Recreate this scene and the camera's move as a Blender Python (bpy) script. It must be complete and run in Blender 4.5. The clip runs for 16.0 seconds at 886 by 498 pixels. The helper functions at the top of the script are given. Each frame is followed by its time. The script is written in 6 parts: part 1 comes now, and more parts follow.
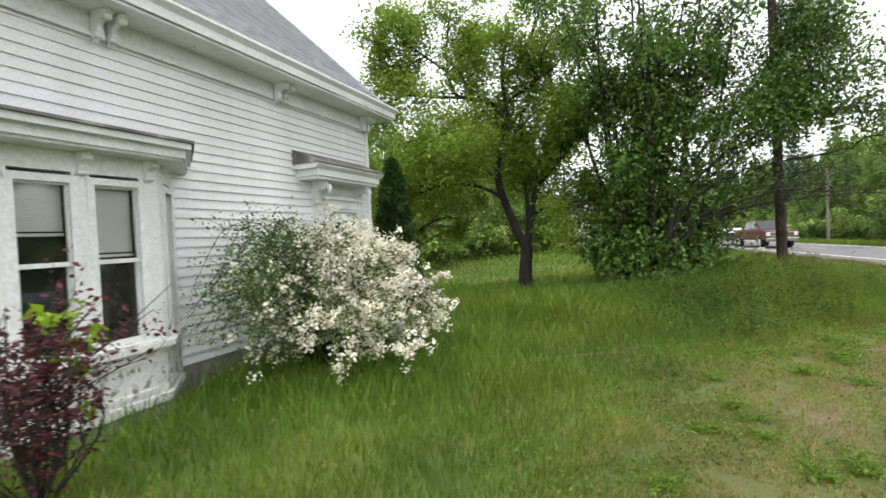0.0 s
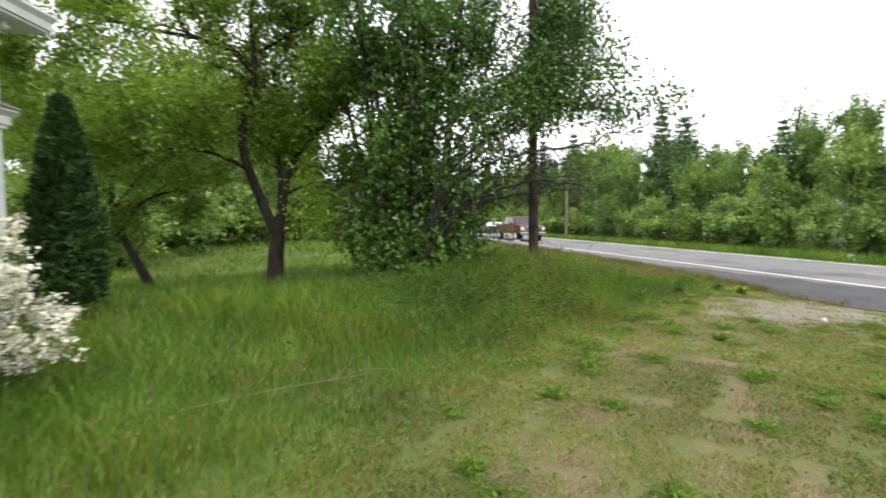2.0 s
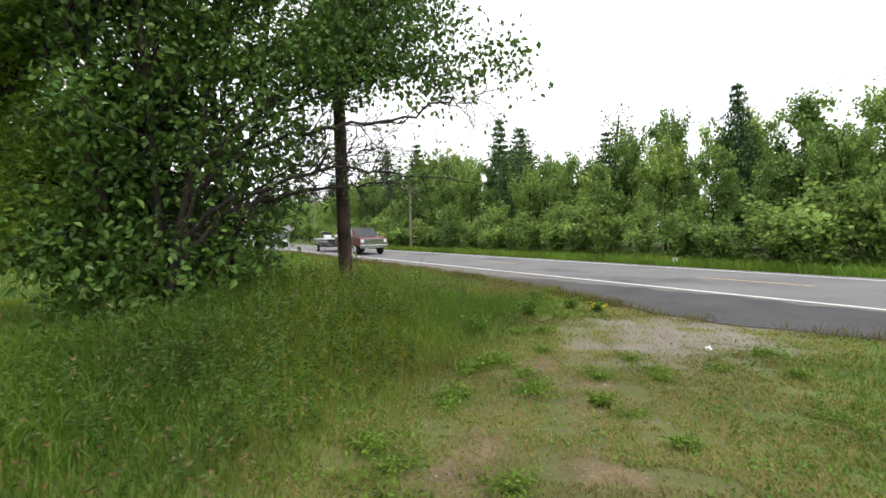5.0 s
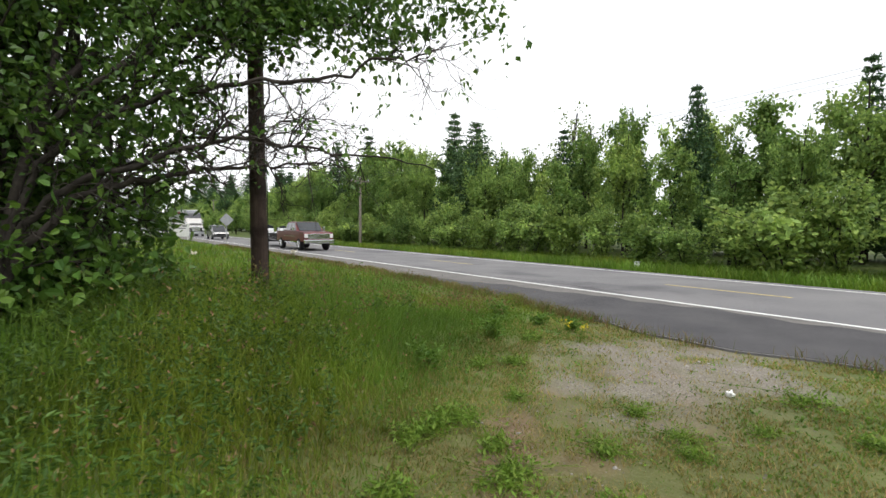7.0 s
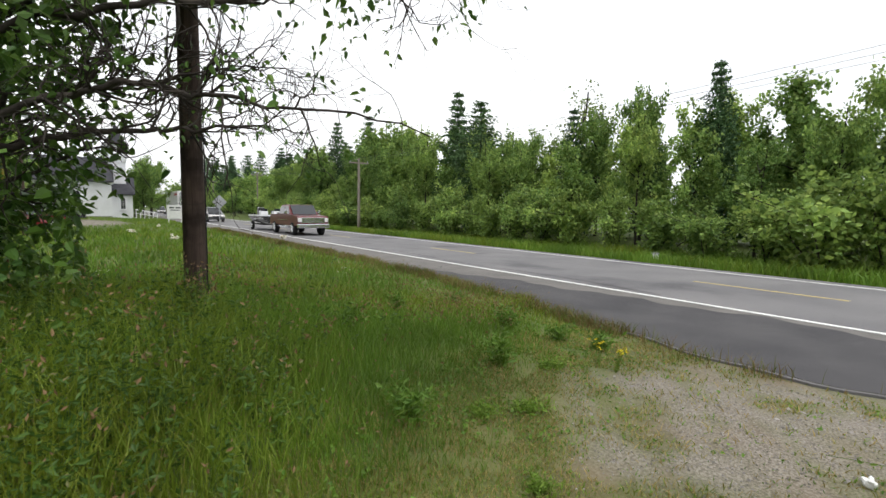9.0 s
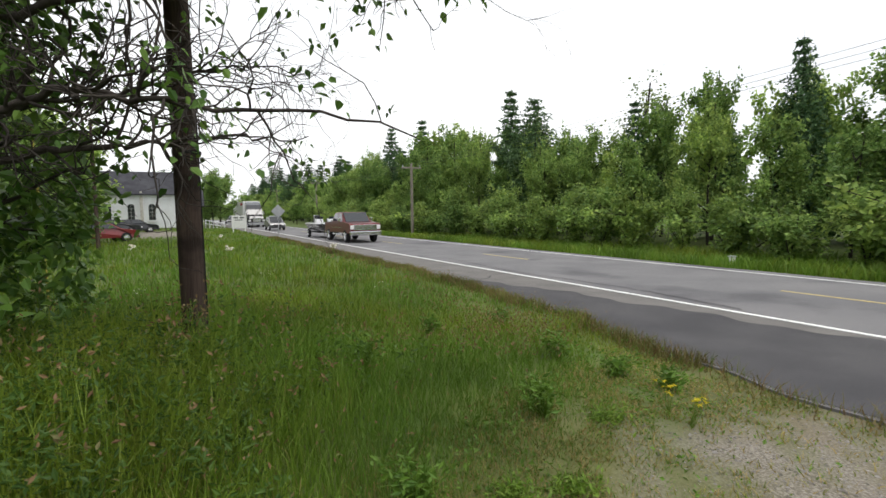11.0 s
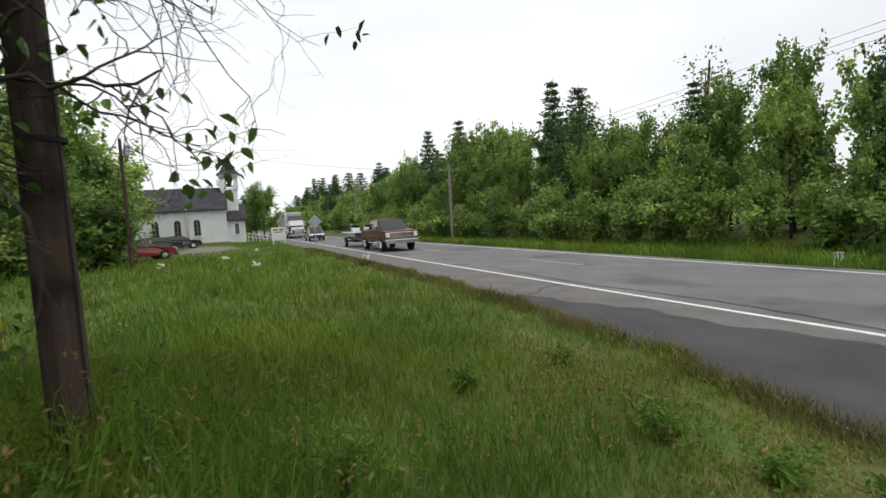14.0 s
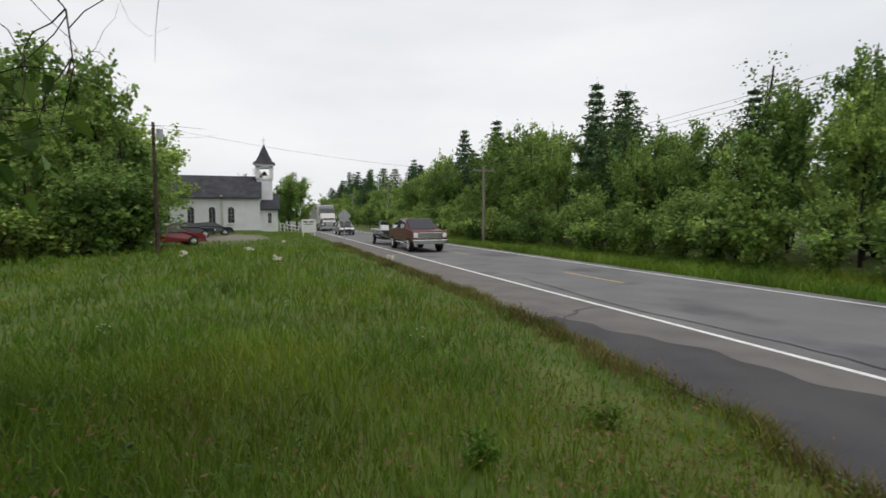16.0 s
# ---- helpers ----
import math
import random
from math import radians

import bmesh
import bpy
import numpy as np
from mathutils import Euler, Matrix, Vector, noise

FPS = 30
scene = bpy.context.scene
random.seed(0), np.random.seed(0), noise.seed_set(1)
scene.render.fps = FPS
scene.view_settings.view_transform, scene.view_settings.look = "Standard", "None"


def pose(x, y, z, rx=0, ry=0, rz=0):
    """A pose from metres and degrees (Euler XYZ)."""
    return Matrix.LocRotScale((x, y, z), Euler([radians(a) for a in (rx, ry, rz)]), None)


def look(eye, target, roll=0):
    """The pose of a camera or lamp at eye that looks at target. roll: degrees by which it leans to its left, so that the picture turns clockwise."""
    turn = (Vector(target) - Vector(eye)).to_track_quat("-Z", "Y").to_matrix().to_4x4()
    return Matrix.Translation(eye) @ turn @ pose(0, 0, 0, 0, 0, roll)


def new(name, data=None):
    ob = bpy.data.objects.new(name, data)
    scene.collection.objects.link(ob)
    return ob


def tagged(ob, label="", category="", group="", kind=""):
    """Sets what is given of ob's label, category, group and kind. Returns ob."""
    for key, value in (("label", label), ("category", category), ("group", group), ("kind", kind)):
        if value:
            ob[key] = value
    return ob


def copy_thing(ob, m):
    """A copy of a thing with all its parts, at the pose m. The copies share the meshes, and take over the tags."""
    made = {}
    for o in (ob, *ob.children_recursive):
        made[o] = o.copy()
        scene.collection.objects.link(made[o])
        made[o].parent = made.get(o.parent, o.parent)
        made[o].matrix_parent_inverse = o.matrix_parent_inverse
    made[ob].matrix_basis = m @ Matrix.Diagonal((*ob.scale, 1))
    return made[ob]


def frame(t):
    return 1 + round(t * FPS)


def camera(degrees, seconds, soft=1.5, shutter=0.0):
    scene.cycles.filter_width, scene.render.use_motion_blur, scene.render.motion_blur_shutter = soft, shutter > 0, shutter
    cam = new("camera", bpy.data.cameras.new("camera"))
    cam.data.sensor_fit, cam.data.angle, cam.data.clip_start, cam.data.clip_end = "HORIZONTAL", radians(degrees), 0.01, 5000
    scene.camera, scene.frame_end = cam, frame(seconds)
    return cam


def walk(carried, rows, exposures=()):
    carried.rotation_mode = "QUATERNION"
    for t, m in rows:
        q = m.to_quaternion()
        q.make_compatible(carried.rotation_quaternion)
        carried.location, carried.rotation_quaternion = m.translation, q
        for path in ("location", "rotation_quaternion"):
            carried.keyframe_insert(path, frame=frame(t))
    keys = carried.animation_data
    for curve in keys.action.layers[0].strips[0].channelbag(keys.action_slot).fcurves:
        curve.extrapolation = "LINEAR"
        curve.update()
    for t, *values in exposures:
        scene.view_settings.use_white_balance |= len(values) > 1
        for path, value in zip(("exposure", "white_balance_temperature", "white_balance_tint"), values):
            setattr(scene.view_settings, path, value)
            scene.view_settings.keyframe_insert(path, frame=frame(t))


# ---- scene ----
# ---------- camera ----------
cam = camera(83.2, 16.0, shutter=0.3)
PATH = [
    (0.0, pose(0.000, 0.001, 1.884, 88.58, 2.66, 11.64)),
    (0.5, pose(0.084, 0.624, 1.848, 88.57, 1.05, 6.08)),
    (1.0, pose(0.286, 1.134, 1.840, 87.17, 1.82, -0.06)),
    (1.5, pose(0.606, 1.606, 1.829, 86.82, 1.80, -3.40)),
    (2.0, pose(0.913, 2.302, 1.752, 86.56, 0.17, -12.38)),
    (2.5, pose(1.239, 2.764, 1.721, 86.57, 2.20, -22.42)),
    (3.0, pose(1.627, 3.203, 1.685, 88.13, 1.54, -24.24)),
    (3.5, pose(1.952, 3.681, 1.665, 87.59, 0.62, -26.26)),
    (4.0, pose(2.225, 4.161, 1.666, 87.60, 2.17, -28.06)),
    (4.5, pose(2.578, 4.653, 1.636, 89.04, 1.10, -28.58)),
    (5.0, pose(2.908, 5.155, 1.610, 87.90, 1.19, -29.31)),
    (7.5, pose(4.193, 6.996, 1.661, 86.89, -0.68, -35.33)),
    (8.0, pose(4.509, 7.338, 1.673, 84.55, -0.52, -34.18)),
    (8.5, pose(4.771, 7.748, 1.678, 85.24, -0.93, -34.69)),
    (11.0, pose(5.743, 8.641, 1.825, 85.82, 0.85, -27.76)),
    (11.5, pose(5.958, 8.935, 1.819, 84.03, 1.15, -24.49)),
    (12.0, pose(6.076, 9.286, 1.829, 86.00, 1.70, -21.29)),
    (12.5, pose(6.225, 9.530, 1.826, 86.38, 3.27, -18.19)),
    (13.0, pose(6.479, 9.820, 1.826, 87.81, 2.12, -18.76)),
    (13.5, pose(6.673, 10.060, 1.812, 87.87, 1.69, -19.76)),
    (14.0, pose(6.816, 10.476, 1.845, 86.37, 3.50, -22.94)),
    (14.5, pose(7.103, 10.741, 1.869, 86.55, 3.67, -23.27)),
    (15.0, pose(7.317, 11.004, 1.914, 85.50, 2.34, -20.41)),
    (15.5, pose(7.372, 11.300, 1.941, 87.30, 0.56, -23.00)),
    (16.0, pose(7.349, 11.550, 1.974, 86.42, 0.21, -19.22)),
]
walk(cam, PATH, exposures=[(0.0, 1.18), (1.0, 1.28), (2.5, 1.25), (5.0, 0.97), (8.0, 0.76), (11.0, 0.62), (13.0, 0.47), (16.0, 0.08)])

# ---------- world and light: a bright overcast day ----------
world = bpy.data.worlds.new("overcast_sky")
scene.world = world
world.use_nodes = True
nt = world.node_tree
bg = nt.nodes["Background"]
sky = nt.nodes.new("ShaderNodeTexSky")
sky.sky_type, sky.sun_disc = "NISHITA", False
sky.sun_elevation, sky.sun_rotation = radians(72), radians(156)
sky.dust_density = 4.0
tc = nt.nodes.new("ShaderNodeTexCoord")
mp = nt.nodes.new("ShaderNodeMapping")
mp.inputs["Scale"].default_value = (1.0, 1.0, 3.5)
nz = nt.nodes.new("ShaderNodeTexNoise")
nz.inputs["Scale"].default_value, nz.inputs["Detail"].default_value = 1.6, 5.0
rp = nt.nodes.new("ShaderNodeValToRGB")
rp.color_ramp.elements[0].position, rp.color_ramp.elements[0].color = 0.3, (6.3, 6.5, 6.8, 1)
rp.color_ramp.elements[1].position, rp.color_ramp.elements[1].color = 0.7, (7.9, 7.95, 8.0, 1)
mx = nt.nodes.new("ShaderNodeMix")
mx.data_type = "RGBA"
mx.inputs[0].default_value = 0.93
nt.links.new(tc.outputs["Generated"], mp.inputs[0])
nt.links.new(mp.outputs[0], nz.inputs["Vector"])
nt.links.new(nz.outputs[0], rp.inputs[0])
nt.links.new(sky.outputs[0], mx.inputs[6])
nt.links.new(rp.outputs[0], mx.inputs[7])
nt.links.new(mx.outputs[2], bg.inputs[0])
bg.inputs["Strength"].default_value = 0.115
sun = new("sun", bpy.data.lights.new("sun", "SUN"))
sun.data.energy, sun.data.angle, sun.data.color = 1.1, radians(25), (1.0, 0.97, 0.92)
sun.matrix_world = look((8, -5, 30), (4, 4, 0))


# ---------- materials ----------
def mix_node(nodes, links, fac, a, b):
    m = nodes.new("ShaderNodeMix")
    m.data_type = "RGBA"
    for sock, val in ((m.inputs[0], fac), (m.inputs[6], a), (m.inputs[7], b)):
        if hasattr(val, "is_linked"):
            links.new(val, sock)
        elif isinstance(val, tuple):
            sock.default_value = (*val, 1)
        else:
            sock.default_value = val
    return m.outputs[2]


def ramp_node(nodes, links, src, lo, hi):
    r = nodes.new("ShaderNodeMapRange")
    links.new(src, r.inputs[0])
    r.inputs[1].default_value, r.inputs[2].default_value = lo, hi
    return r.outputs[0]


def noise_node(nodes, links, scale, detail=4.0, stretch=None):
    n = nodes.new("ShaderNodeTexNoise")
    n.inputs["Scale"].default_value, n.inputs["Detail"].default_value = scale, detail
    c = nodes.new("ShaderNodeTexCoord")
    if stretch:
        m = nodes.new("ShaderNodeMapping")
        m.inputs["Scale"].default_value = stretch
        links.new(c.outputs["Object"], m.inputs[0])
        links.new(m.outputs[0], n.inputs["Vector"])
    else:
        links.new(c.outputs["Object"], n.inputs["Vector"])
    return n.outputs[0]


def surface(name, a, b, rough=0.8, metal=0.0, scale=6.0, fine=60.0, bump=0.15, lo=0.35, hi=0.65, stretch=None, dirt=None, dirt_lo=0.62, dirt_hi=0.72, dirt_scale=3.0, rand=0.0, spec=0.3):
    m = bpy.data.materials.new(name)
    m.use_nodes = True
    nodes, links = m.node_tree.nodes, m.node_tree.links
    p = nodes["Principled BSDF"]
    col = mix_node(nodes, links, ramp_node(nodes, links, noise_node(nodes, links, scale, 5.0, stretch), lo, hi), a, b)
    fn = noise_node(nodes, links, fine, 3.0, stretch)
    if dirt:
        d = ramp_node(nodes, links, noise_node(nodes, links, dirt_scale, 6.0), dirt_lo, dirt_hi)
        col = mix_node(nodes, links, d, col, dirt)
    hs = nodes.new("ShaderNodeHueSaturation")
    links.new(col, hs.inputs["Color"])
    v = ramp_node(nodes, links, fn, 0.0, 1.0)
    mr = nodes.new("ShaderNodeMapRange")
    links.new(v, mr.inputs[0])
    mr.inputs[1].default_value, mr.inputs[2].default_value, mr.inputs[3].default_value, mr.inputs[4].default_value = 0.25, 0.75, 0.86, 1.14
    val = mr.outputs[0]
    if rand:
        oi = nodes.new("ShaderNodeObjectInfo")
        m2 = nodes.new("ShaderNodeMapRange")
        links.new(oi.outputs["Random"], m2.inputs[0])
        m2.inputs[3].default_value, m2.inputs[4].default_value = 1 - rand, 1 + rand
        mm = nodes.new("ShaderNodeMath")
        mm.operation = "MULTIPLY"
        links.new(val, mm.inputs[0])
        links.new(m2.outputs[0], mm.inputs[1])
        val = mm.outputs[0]
    links.new(val, hs.inputs["Value"])
    links.new(hs.outputs[0], p.inputs["Base Color"])
    p.inputs["Roughness"].default_value, p.inputs["Metallic"].default_value = rough, metal
    p.inputs["Specular IOR Level"].default_value = spec
    if bump:
        bn = nodes.new("ShaderNodeBump")
        bn.inputs["Strength"].default_value, bn.inputs["Distance"].default_value = bump, 0.02
        links.new(fn, bn.inputs["Height"])
        links.new(bn.outputs[0], p.inputs["Normal"])
    return m


def leafy(name, colors, translucent=0.35, rough=0.5, tree_vary=0.0, gain=(1.75, 1.6, 1.1), patch=None):
    """Foliage: each leaf takes its own colour between those given."""
    m = bpy.data.materials.new(name)
    m.use_nodes = True
    nodes, links = m.node_tree.nodes, m.node_tree.links
    p, out = nodes["Principled BSDF"], nodes["Material Output"]
    g = nodes.new("ShaderNodeNewGeometry")
    r = nodes.new("ShaderNodeValToRGB")
    els = r.color_ramp.elements
    while len(els) < len(colors):
        els.new(0.5)
    for i, c in enumerate(colors):
        els[i].position, els[i].color = i / (len(colors) - 1), (*[a * b for a, b in zip(c, gain)], 1)
    links.new(g.outputs["Random Per Island"], r.inputs[0])
    col = r.outputs[0]
    if patch:
        tint = nodes.new("ShaderNodeMix")
        tint.data_type, tint.blend_type = "RGBA", "MULTIPLY"
        links.new(ramp_node(nodes, links, noise_node(nodes, links, patch[1], 5.0), 0.44, 0.68), tint.inputs[0])
        links.new(col, tint.inputs[6])
        tint.inputs[7].default_value = (*patch[0], 1)
        col = tint.outputs[2]
    hs = nodes.new("ShaderNodeHueSaturation")
    links.new(col, hs.inputs["Color"])
    big = nodes.new("ShaderNodeMapRange")
    links.new(noise_node(nodes, links, 0.55, 2.0), big.inputs[0])
    big.inputs[1].default_value, big.inputs[2].default_value, big.inputs[3].default_value, big.inputs[4].default_value = 0.3, 0.7, 0.68, 1.28
    val = big.outputs[0]
    if tree_vary:
        oi = nodes.new("ShaderNodeObjectInfo")
        m2 = nodes.new("ShaderNodeMapRange")
        links.new(oi.outputs["Random"], m2.inputs[0])
        m2.inputs[3].default_value, m2.inputs[4].default_value = 1 - tree_vary, 1 + tree_vary
        mm = nodes.new("ShaderNodeMath")
        mm.operation = "MULTIPLY"
        links.new(val, mm.inputs[0])
        links.new(m2.outputs[0], mm.inputs[1])
        val = mm.outputs[0]
        m3 = nodes.new("ShaderNodeMapRange")
        links.new(oi.outputs["Random"], m3.inputs[0])
        m3.inputs[3].default_value, m3.inputs[4].default_value = 0.515, 0.485
        links.new(m3.outputs[0], hs.inputs["Hue"])
    links.new(val, hs.inputs["Value"])
    links.new(hs.outputs[0], p.inputs["Base Color"])
    p.inputs["Roughness"].default_value = rough
    p.inputs["Specular IOR Level"].default_value = 0.25
    tr = nodes.new("ShaderNodeBsdfTranslucent")
    links.new(hs.outputs[0], tr.inputs[0])
    ms = nodes.new("ShaderNodeMixShader")
    ms.inputs[0].default_value = translucent
    links.new(p.outputs[0], ms.inputs[1])
    links.new(tr.outputs[0], ms.inputs[2])
    links.new(ms.outputs[0], out.inputs[0])
    return m


def plain(name, c, rough=0.5, metal=0.0, coat=0.0):
    m = surface(name, c, tuple(x * 0.88 for x in c), rough, metal, 4.0, 80.0, 0.02)
    m.node_tree.nodes["Principled BSDF"].inputs["Coat Weight"].default_value = coat
    return m


def glassy(name, c, rough=0.03):
    m = bpy.data.materials.new(name)
    m.use_nodes = True
    p = m.node_tree.nodes["Principled BSDF"]
    p.inputs["Base Color"].default_value = (*c, 1)
    p.inputs["Roughness"].default_value = rough
    p.inputs["Specular IOR Level"].default_value = 0.7
    return m


def clear_glass(name):
    m = bpy.data.materials.new(name)
    m.use_nodes = True
    nodes, links = m.node_tree.nodes, m.node_tree.links
    t = nodes.new("ShaderNodeBsdfTransparent")
    gl = nodes.new("ShaderNodeBsdfGlossy")
    gl.inputs["Roughness"].default_value = 0.02
    f = nodes.new("ShaderNodeFresnel")
    ms = nodes.new("ShaderNodeMixShader")
    links.new(f.outputs[0], ms.inputs[0])
    links.new(t.outputs[0], ms.inputs[1])
    links.new(gl.outputs[0], ms.inputs[2])
    links.new(ms.outputs[0], nodes["Material Output"].inputs[0])
    return m


PAINT = surface("weathered_white_paint", (0.78, 0.78, 0.79), (0.70, 0.70, 0.70), 0.6, 0, 1.5, 40, 0.12, dirt=(0.36, 0.34, 0.30), dirt_lo=0.66, dirt_hi=0.78, dirt_scale=5.0, rand=0.03)
TRIM = surface("white_trim_paint", (0.80, 0.80, 0.80), (0.70, 0.71, 0.70), 0.5, 0, 2.0, 30, 0.10, dirt=(0.30, 0.29, 0.26), dirt_lo=0.68, dirt_hi=0.76, dirt_scale=7.0)
WORN = surface("peeling_trim_paint", (0.74, 0.74, 0.73), (0.60, 0.60, 0.58), 0.7, 0, 2.0, 30, 0.25, dirt=(0.26, 0.24, 0.20), dirt_lo=0.56, dirt_hi=0.64, dirt_scale=9.0)
SHINGLE = surface("grey_asphalt_shingle", (0.17, 0.175, 0.19), (0.24, 0.24, 0.25), 0.95, 0, 3.0, 120, 0.4, rand=0.22)
BAYROOF = surface("weathered_bay_roofing", (0.10, 0.095, 0.09), (0.20, 0.19, 0.18), 0.9, 0, 3.0, 60, 0.3, dirt=(0.35, 0.34, 0.33), dirt_lo=0.62, dirt_hi=0.70)
STONE = surface("foundation_stone", (0.30, 0.29, 0.27), (0.20, 0.19, 0.17), 0.9, 0, 5.0, 60, 0.4)
# near-black colour that stands in for the shade of the unlit room
ROOMSHADE = plain("painted_room_shade", (0.015, 0.015, 0.017), 0.9)
BLIND = surface("window_blind", (0.82, 0.83, 0.80), (0.76, 0.77, 0.74), 0.6, 0, 3, 40, 0.05)
PANE = clear_glass("window_glass")
ASPHALT = surface("road_asphalt", (0.14, 0.137, 0.142), (0.18, 0.175, 0.177), 0.85, 0, 0.5, 180, 0.3, dirt=(0.095, 0.092, 0.098), dirt_lo=0.55, dirt_hi=0.68, dirt_scale=0.35)
NEWTAR = surface("dark_shoulder_tar", (0.05, 0.048, 0.052), (0.072, 0.069, 0.072), 0.85, 0, 0.9, 180, 0.3)
OLDTAR = surface("pale_worn_shoulder", (0.165, 0.155, 0.145), (0.125, 0.118, 0.112), 0.9, 0, 1.2, 120, 0.35)
LINE = surface("white_line_paint", (0.74, 0.74, 0.72), (0.60, 0.60, 0.58), 0.7, 0, 5, 90, 0.1)
YELLOW = surface("worn_yellow_line", (0.50, 0.40, 0.16), (0.36, 0.30, 0.17), 0.8, 0, 5, 60, 0.1)
BARK = surface("dark_tree_bark", (0.022, 0.018, 0.015), (0.045, 0.037, 0.03), 0.95, 0, 6.0, 40, 0.6, stretch=(1, 1, 0.3))
TWIG = surface("grey_twig_bark", (0.032, 0.026, 0.022), (0.062, 0.052, 0.043), 0.95, 0, 8.0, 40, 0.4)
POLE = surface("creosote_pole_wood", (0.05, 0.033, 0.026), (0.095, 0.065, 0.052), 0.9, 0, 5.0, 30, 0.5, stretch=(4, 4, 0.15), dirt=(0.03, 0.02, 0.016), dirt_lo=0.5, dirt_hi=0.6, dirt_scale=2.0)
GREYPOLE = surface("grey_pole_wood", (0.20, 0.17, 0.14), (0.28, 0.25, 0.21), 0.9, 0, 5.0, 30, 0.3, stretch=(4, 4, 0.2))
STEEL = surface("galvanised_steel", (0.42, 0.43, 0.44), (0.34, 0.35, 0.36), 0.5, 0.6, 3, 60, 0.05)
CABLE = plain("black_cable", (0.05, 0.05, 0.05), 0.6)
RUBBER = plain("tyre_rubber", (0.022, 0.022, 0.023), 0.85)
CHROME = plain("chrome", (0.75, 0.75, 0.76), 0.18, 1.0)
MAROON = plain("maroon_car_paint", (0.12, 0.016, 0.018), 0.35, 0.1, 0.4)
BLACKCAR = plain("black_car_paint", (0.018, 0.019, 0.022), 0.25, 0.1, 0.8)
REDCAR = plain("red_car_paint", (0.22, 0.03, 0.03), 0.3, 0.1, 0.8)
GREYCAR = plain("grey_car_paint", (0.10, 0.10, 0.105), 0.3, 0.3, 0.8)
WHITEGEL = plain("white_gelcoat", (0.75, 0.75, 0.76), 0.3, 0, 0.5)
AUTOGLASS = glassy("tinted_car_glass", (0.02, 0.024, 0.028))
HEADLAMP = plain("headlamp_lens", (0.8, 0.8, 0.78), 0.15)
AMBER = plain("red_amber_lens", (0.5, 0.06, 0.03), 0.3)
CHURCHROOF = surface("dark_church_roof", (0.035, 0.035, 0.042), (0.06, 0.06, 0.068), 0.95, 0, 1.0, 25, 0.3)
CHURCHWALL = surface("white_church_boards", (0.74, 0.75, 0.78), (0.66, 0.66, 0.68), 0.6, 0, 0.8, 20, 0.1, dirt=(0.48, 0.46, 0.43), dirt_lo=0.66, dirt_hi=0.78, dirt_scale=1.2, rand=0.03)
SIGNWHITE = plain("white_sign_board", (0.76, 0.76, 0.74), 0.6)
SIGNINK = plain("dark_sign_ink", (0.05, 0.06, 0.05), 0.6)

LAWN = leafy("grass_blades", [(0.08, 0.14, 0.02), (0.10, 0.165, 0.025), (0.12, 0.185, 0.03), (0.14, 0.19, 0.045), (0.095, 0.16, 0.024)], 0.35, 0.5, gain=(1.06, 1.23, 0.82), patch=((1.6, 1.14, 1.0), 0.3))
DRYGRASS = leafy("short_dry_grass", [(0.14, 0.18, 0.035), (0.24, 0.22, 0.06), (0.34, 0.26, 0.10), (0.27, 0.20, 0.075)], 0.3, 0.6, gain=(1.0, 1.0, 1.0))
SEED = leafy("grass_seed_heads", [(0.20, 0.12, 0.06), (0.23, 0.15, 0.07), (0.15, 0.16, 0.06)], 0.3, 0.7, gain=(1.0, 1.0, 1.0))
WEED = leafy("broad_weed_leaves", [(0.05, 0.12, 0.018), (0.08, 0.17, 0.025), (0.10, 0.20, 0.03)], 0.3, 0.5, gain=(1.35, 1.2, 1.0))
VERGE = leafy("verge_blades", [(0.12, 0.16, 0.03), (0.17, 0.15, 0.05), (0.20, 0.12, 0.06), (0.10, 0.16, 0.025)], 0.3, 0.6, gain=(1.0, 1.0, 1.0))
CLOVER = leafy("clover_leaves", [(0.09, 0.17, 0.02), (0.12, 0.21, 0.03), (0.15, 0.22, 0.045)], 0.35, 0.5, gain=(1.3, 1.25, 1.0))
APPLE = leafy("apple_leaves", [(0.07, 0.125, 0.02), (0.115, 0.18, 0.032), (0.16, 0.22, 0.045)], 0.52, 0.5, gain=(1.8, 1.75, 1.2))
LILAC = leafy("lilac_leaves", [(0.035, 0.085, 0.018), (0.06, 0.125, 0.022), (0.095, 0.17, 0.03)], 0.26, 0.4, gain=(1.35, 1.27, 1.15))
BROADLEAF = leafy("wood_leaves", [(0.035, 0.075, 0.018), (0.06, 0.12, 0.024), (0.09, 0.155, 0.032)], 0.42, 0.55, 0.26, gain=(3.7, 2.85, 3.4))
BIRCH = leafy("pale_birch_leaves", [(0.09, 0.13, 0.05), (0.13, 0.165, 0.075)], 0.4, 0.6, 0.1)
NEEDLE = leafy("spruce_needles", [(0.013, 0.035, 0.013), (0.025, 0.055, 0.02), (0.035, 0.075, 0.026)], 0.1, 0.7, 0.25, gain=(2.5, 2.2, 2.3))
CEDAR = leafy("cedar_sprays", [(0.015, 0.038, 0.012), (0.025, 0.055, 0.016)], 0.1, 0.7)
PURPLE = leafy("purple_leaves", [(0.07, 0.018, 0.028), (0.12, 0.03, 0.045), (0.05, 0.015, 0.02), (0.10, 0.05, 0.03)], 0.3, 0.5, gain=(1.0, 1.0, 1.0))
LIME = leafy("lime_leaves", [(0.14, 0.25, 0.02), (0.18, 0.30, 0.03)], 0.4, 0.4)
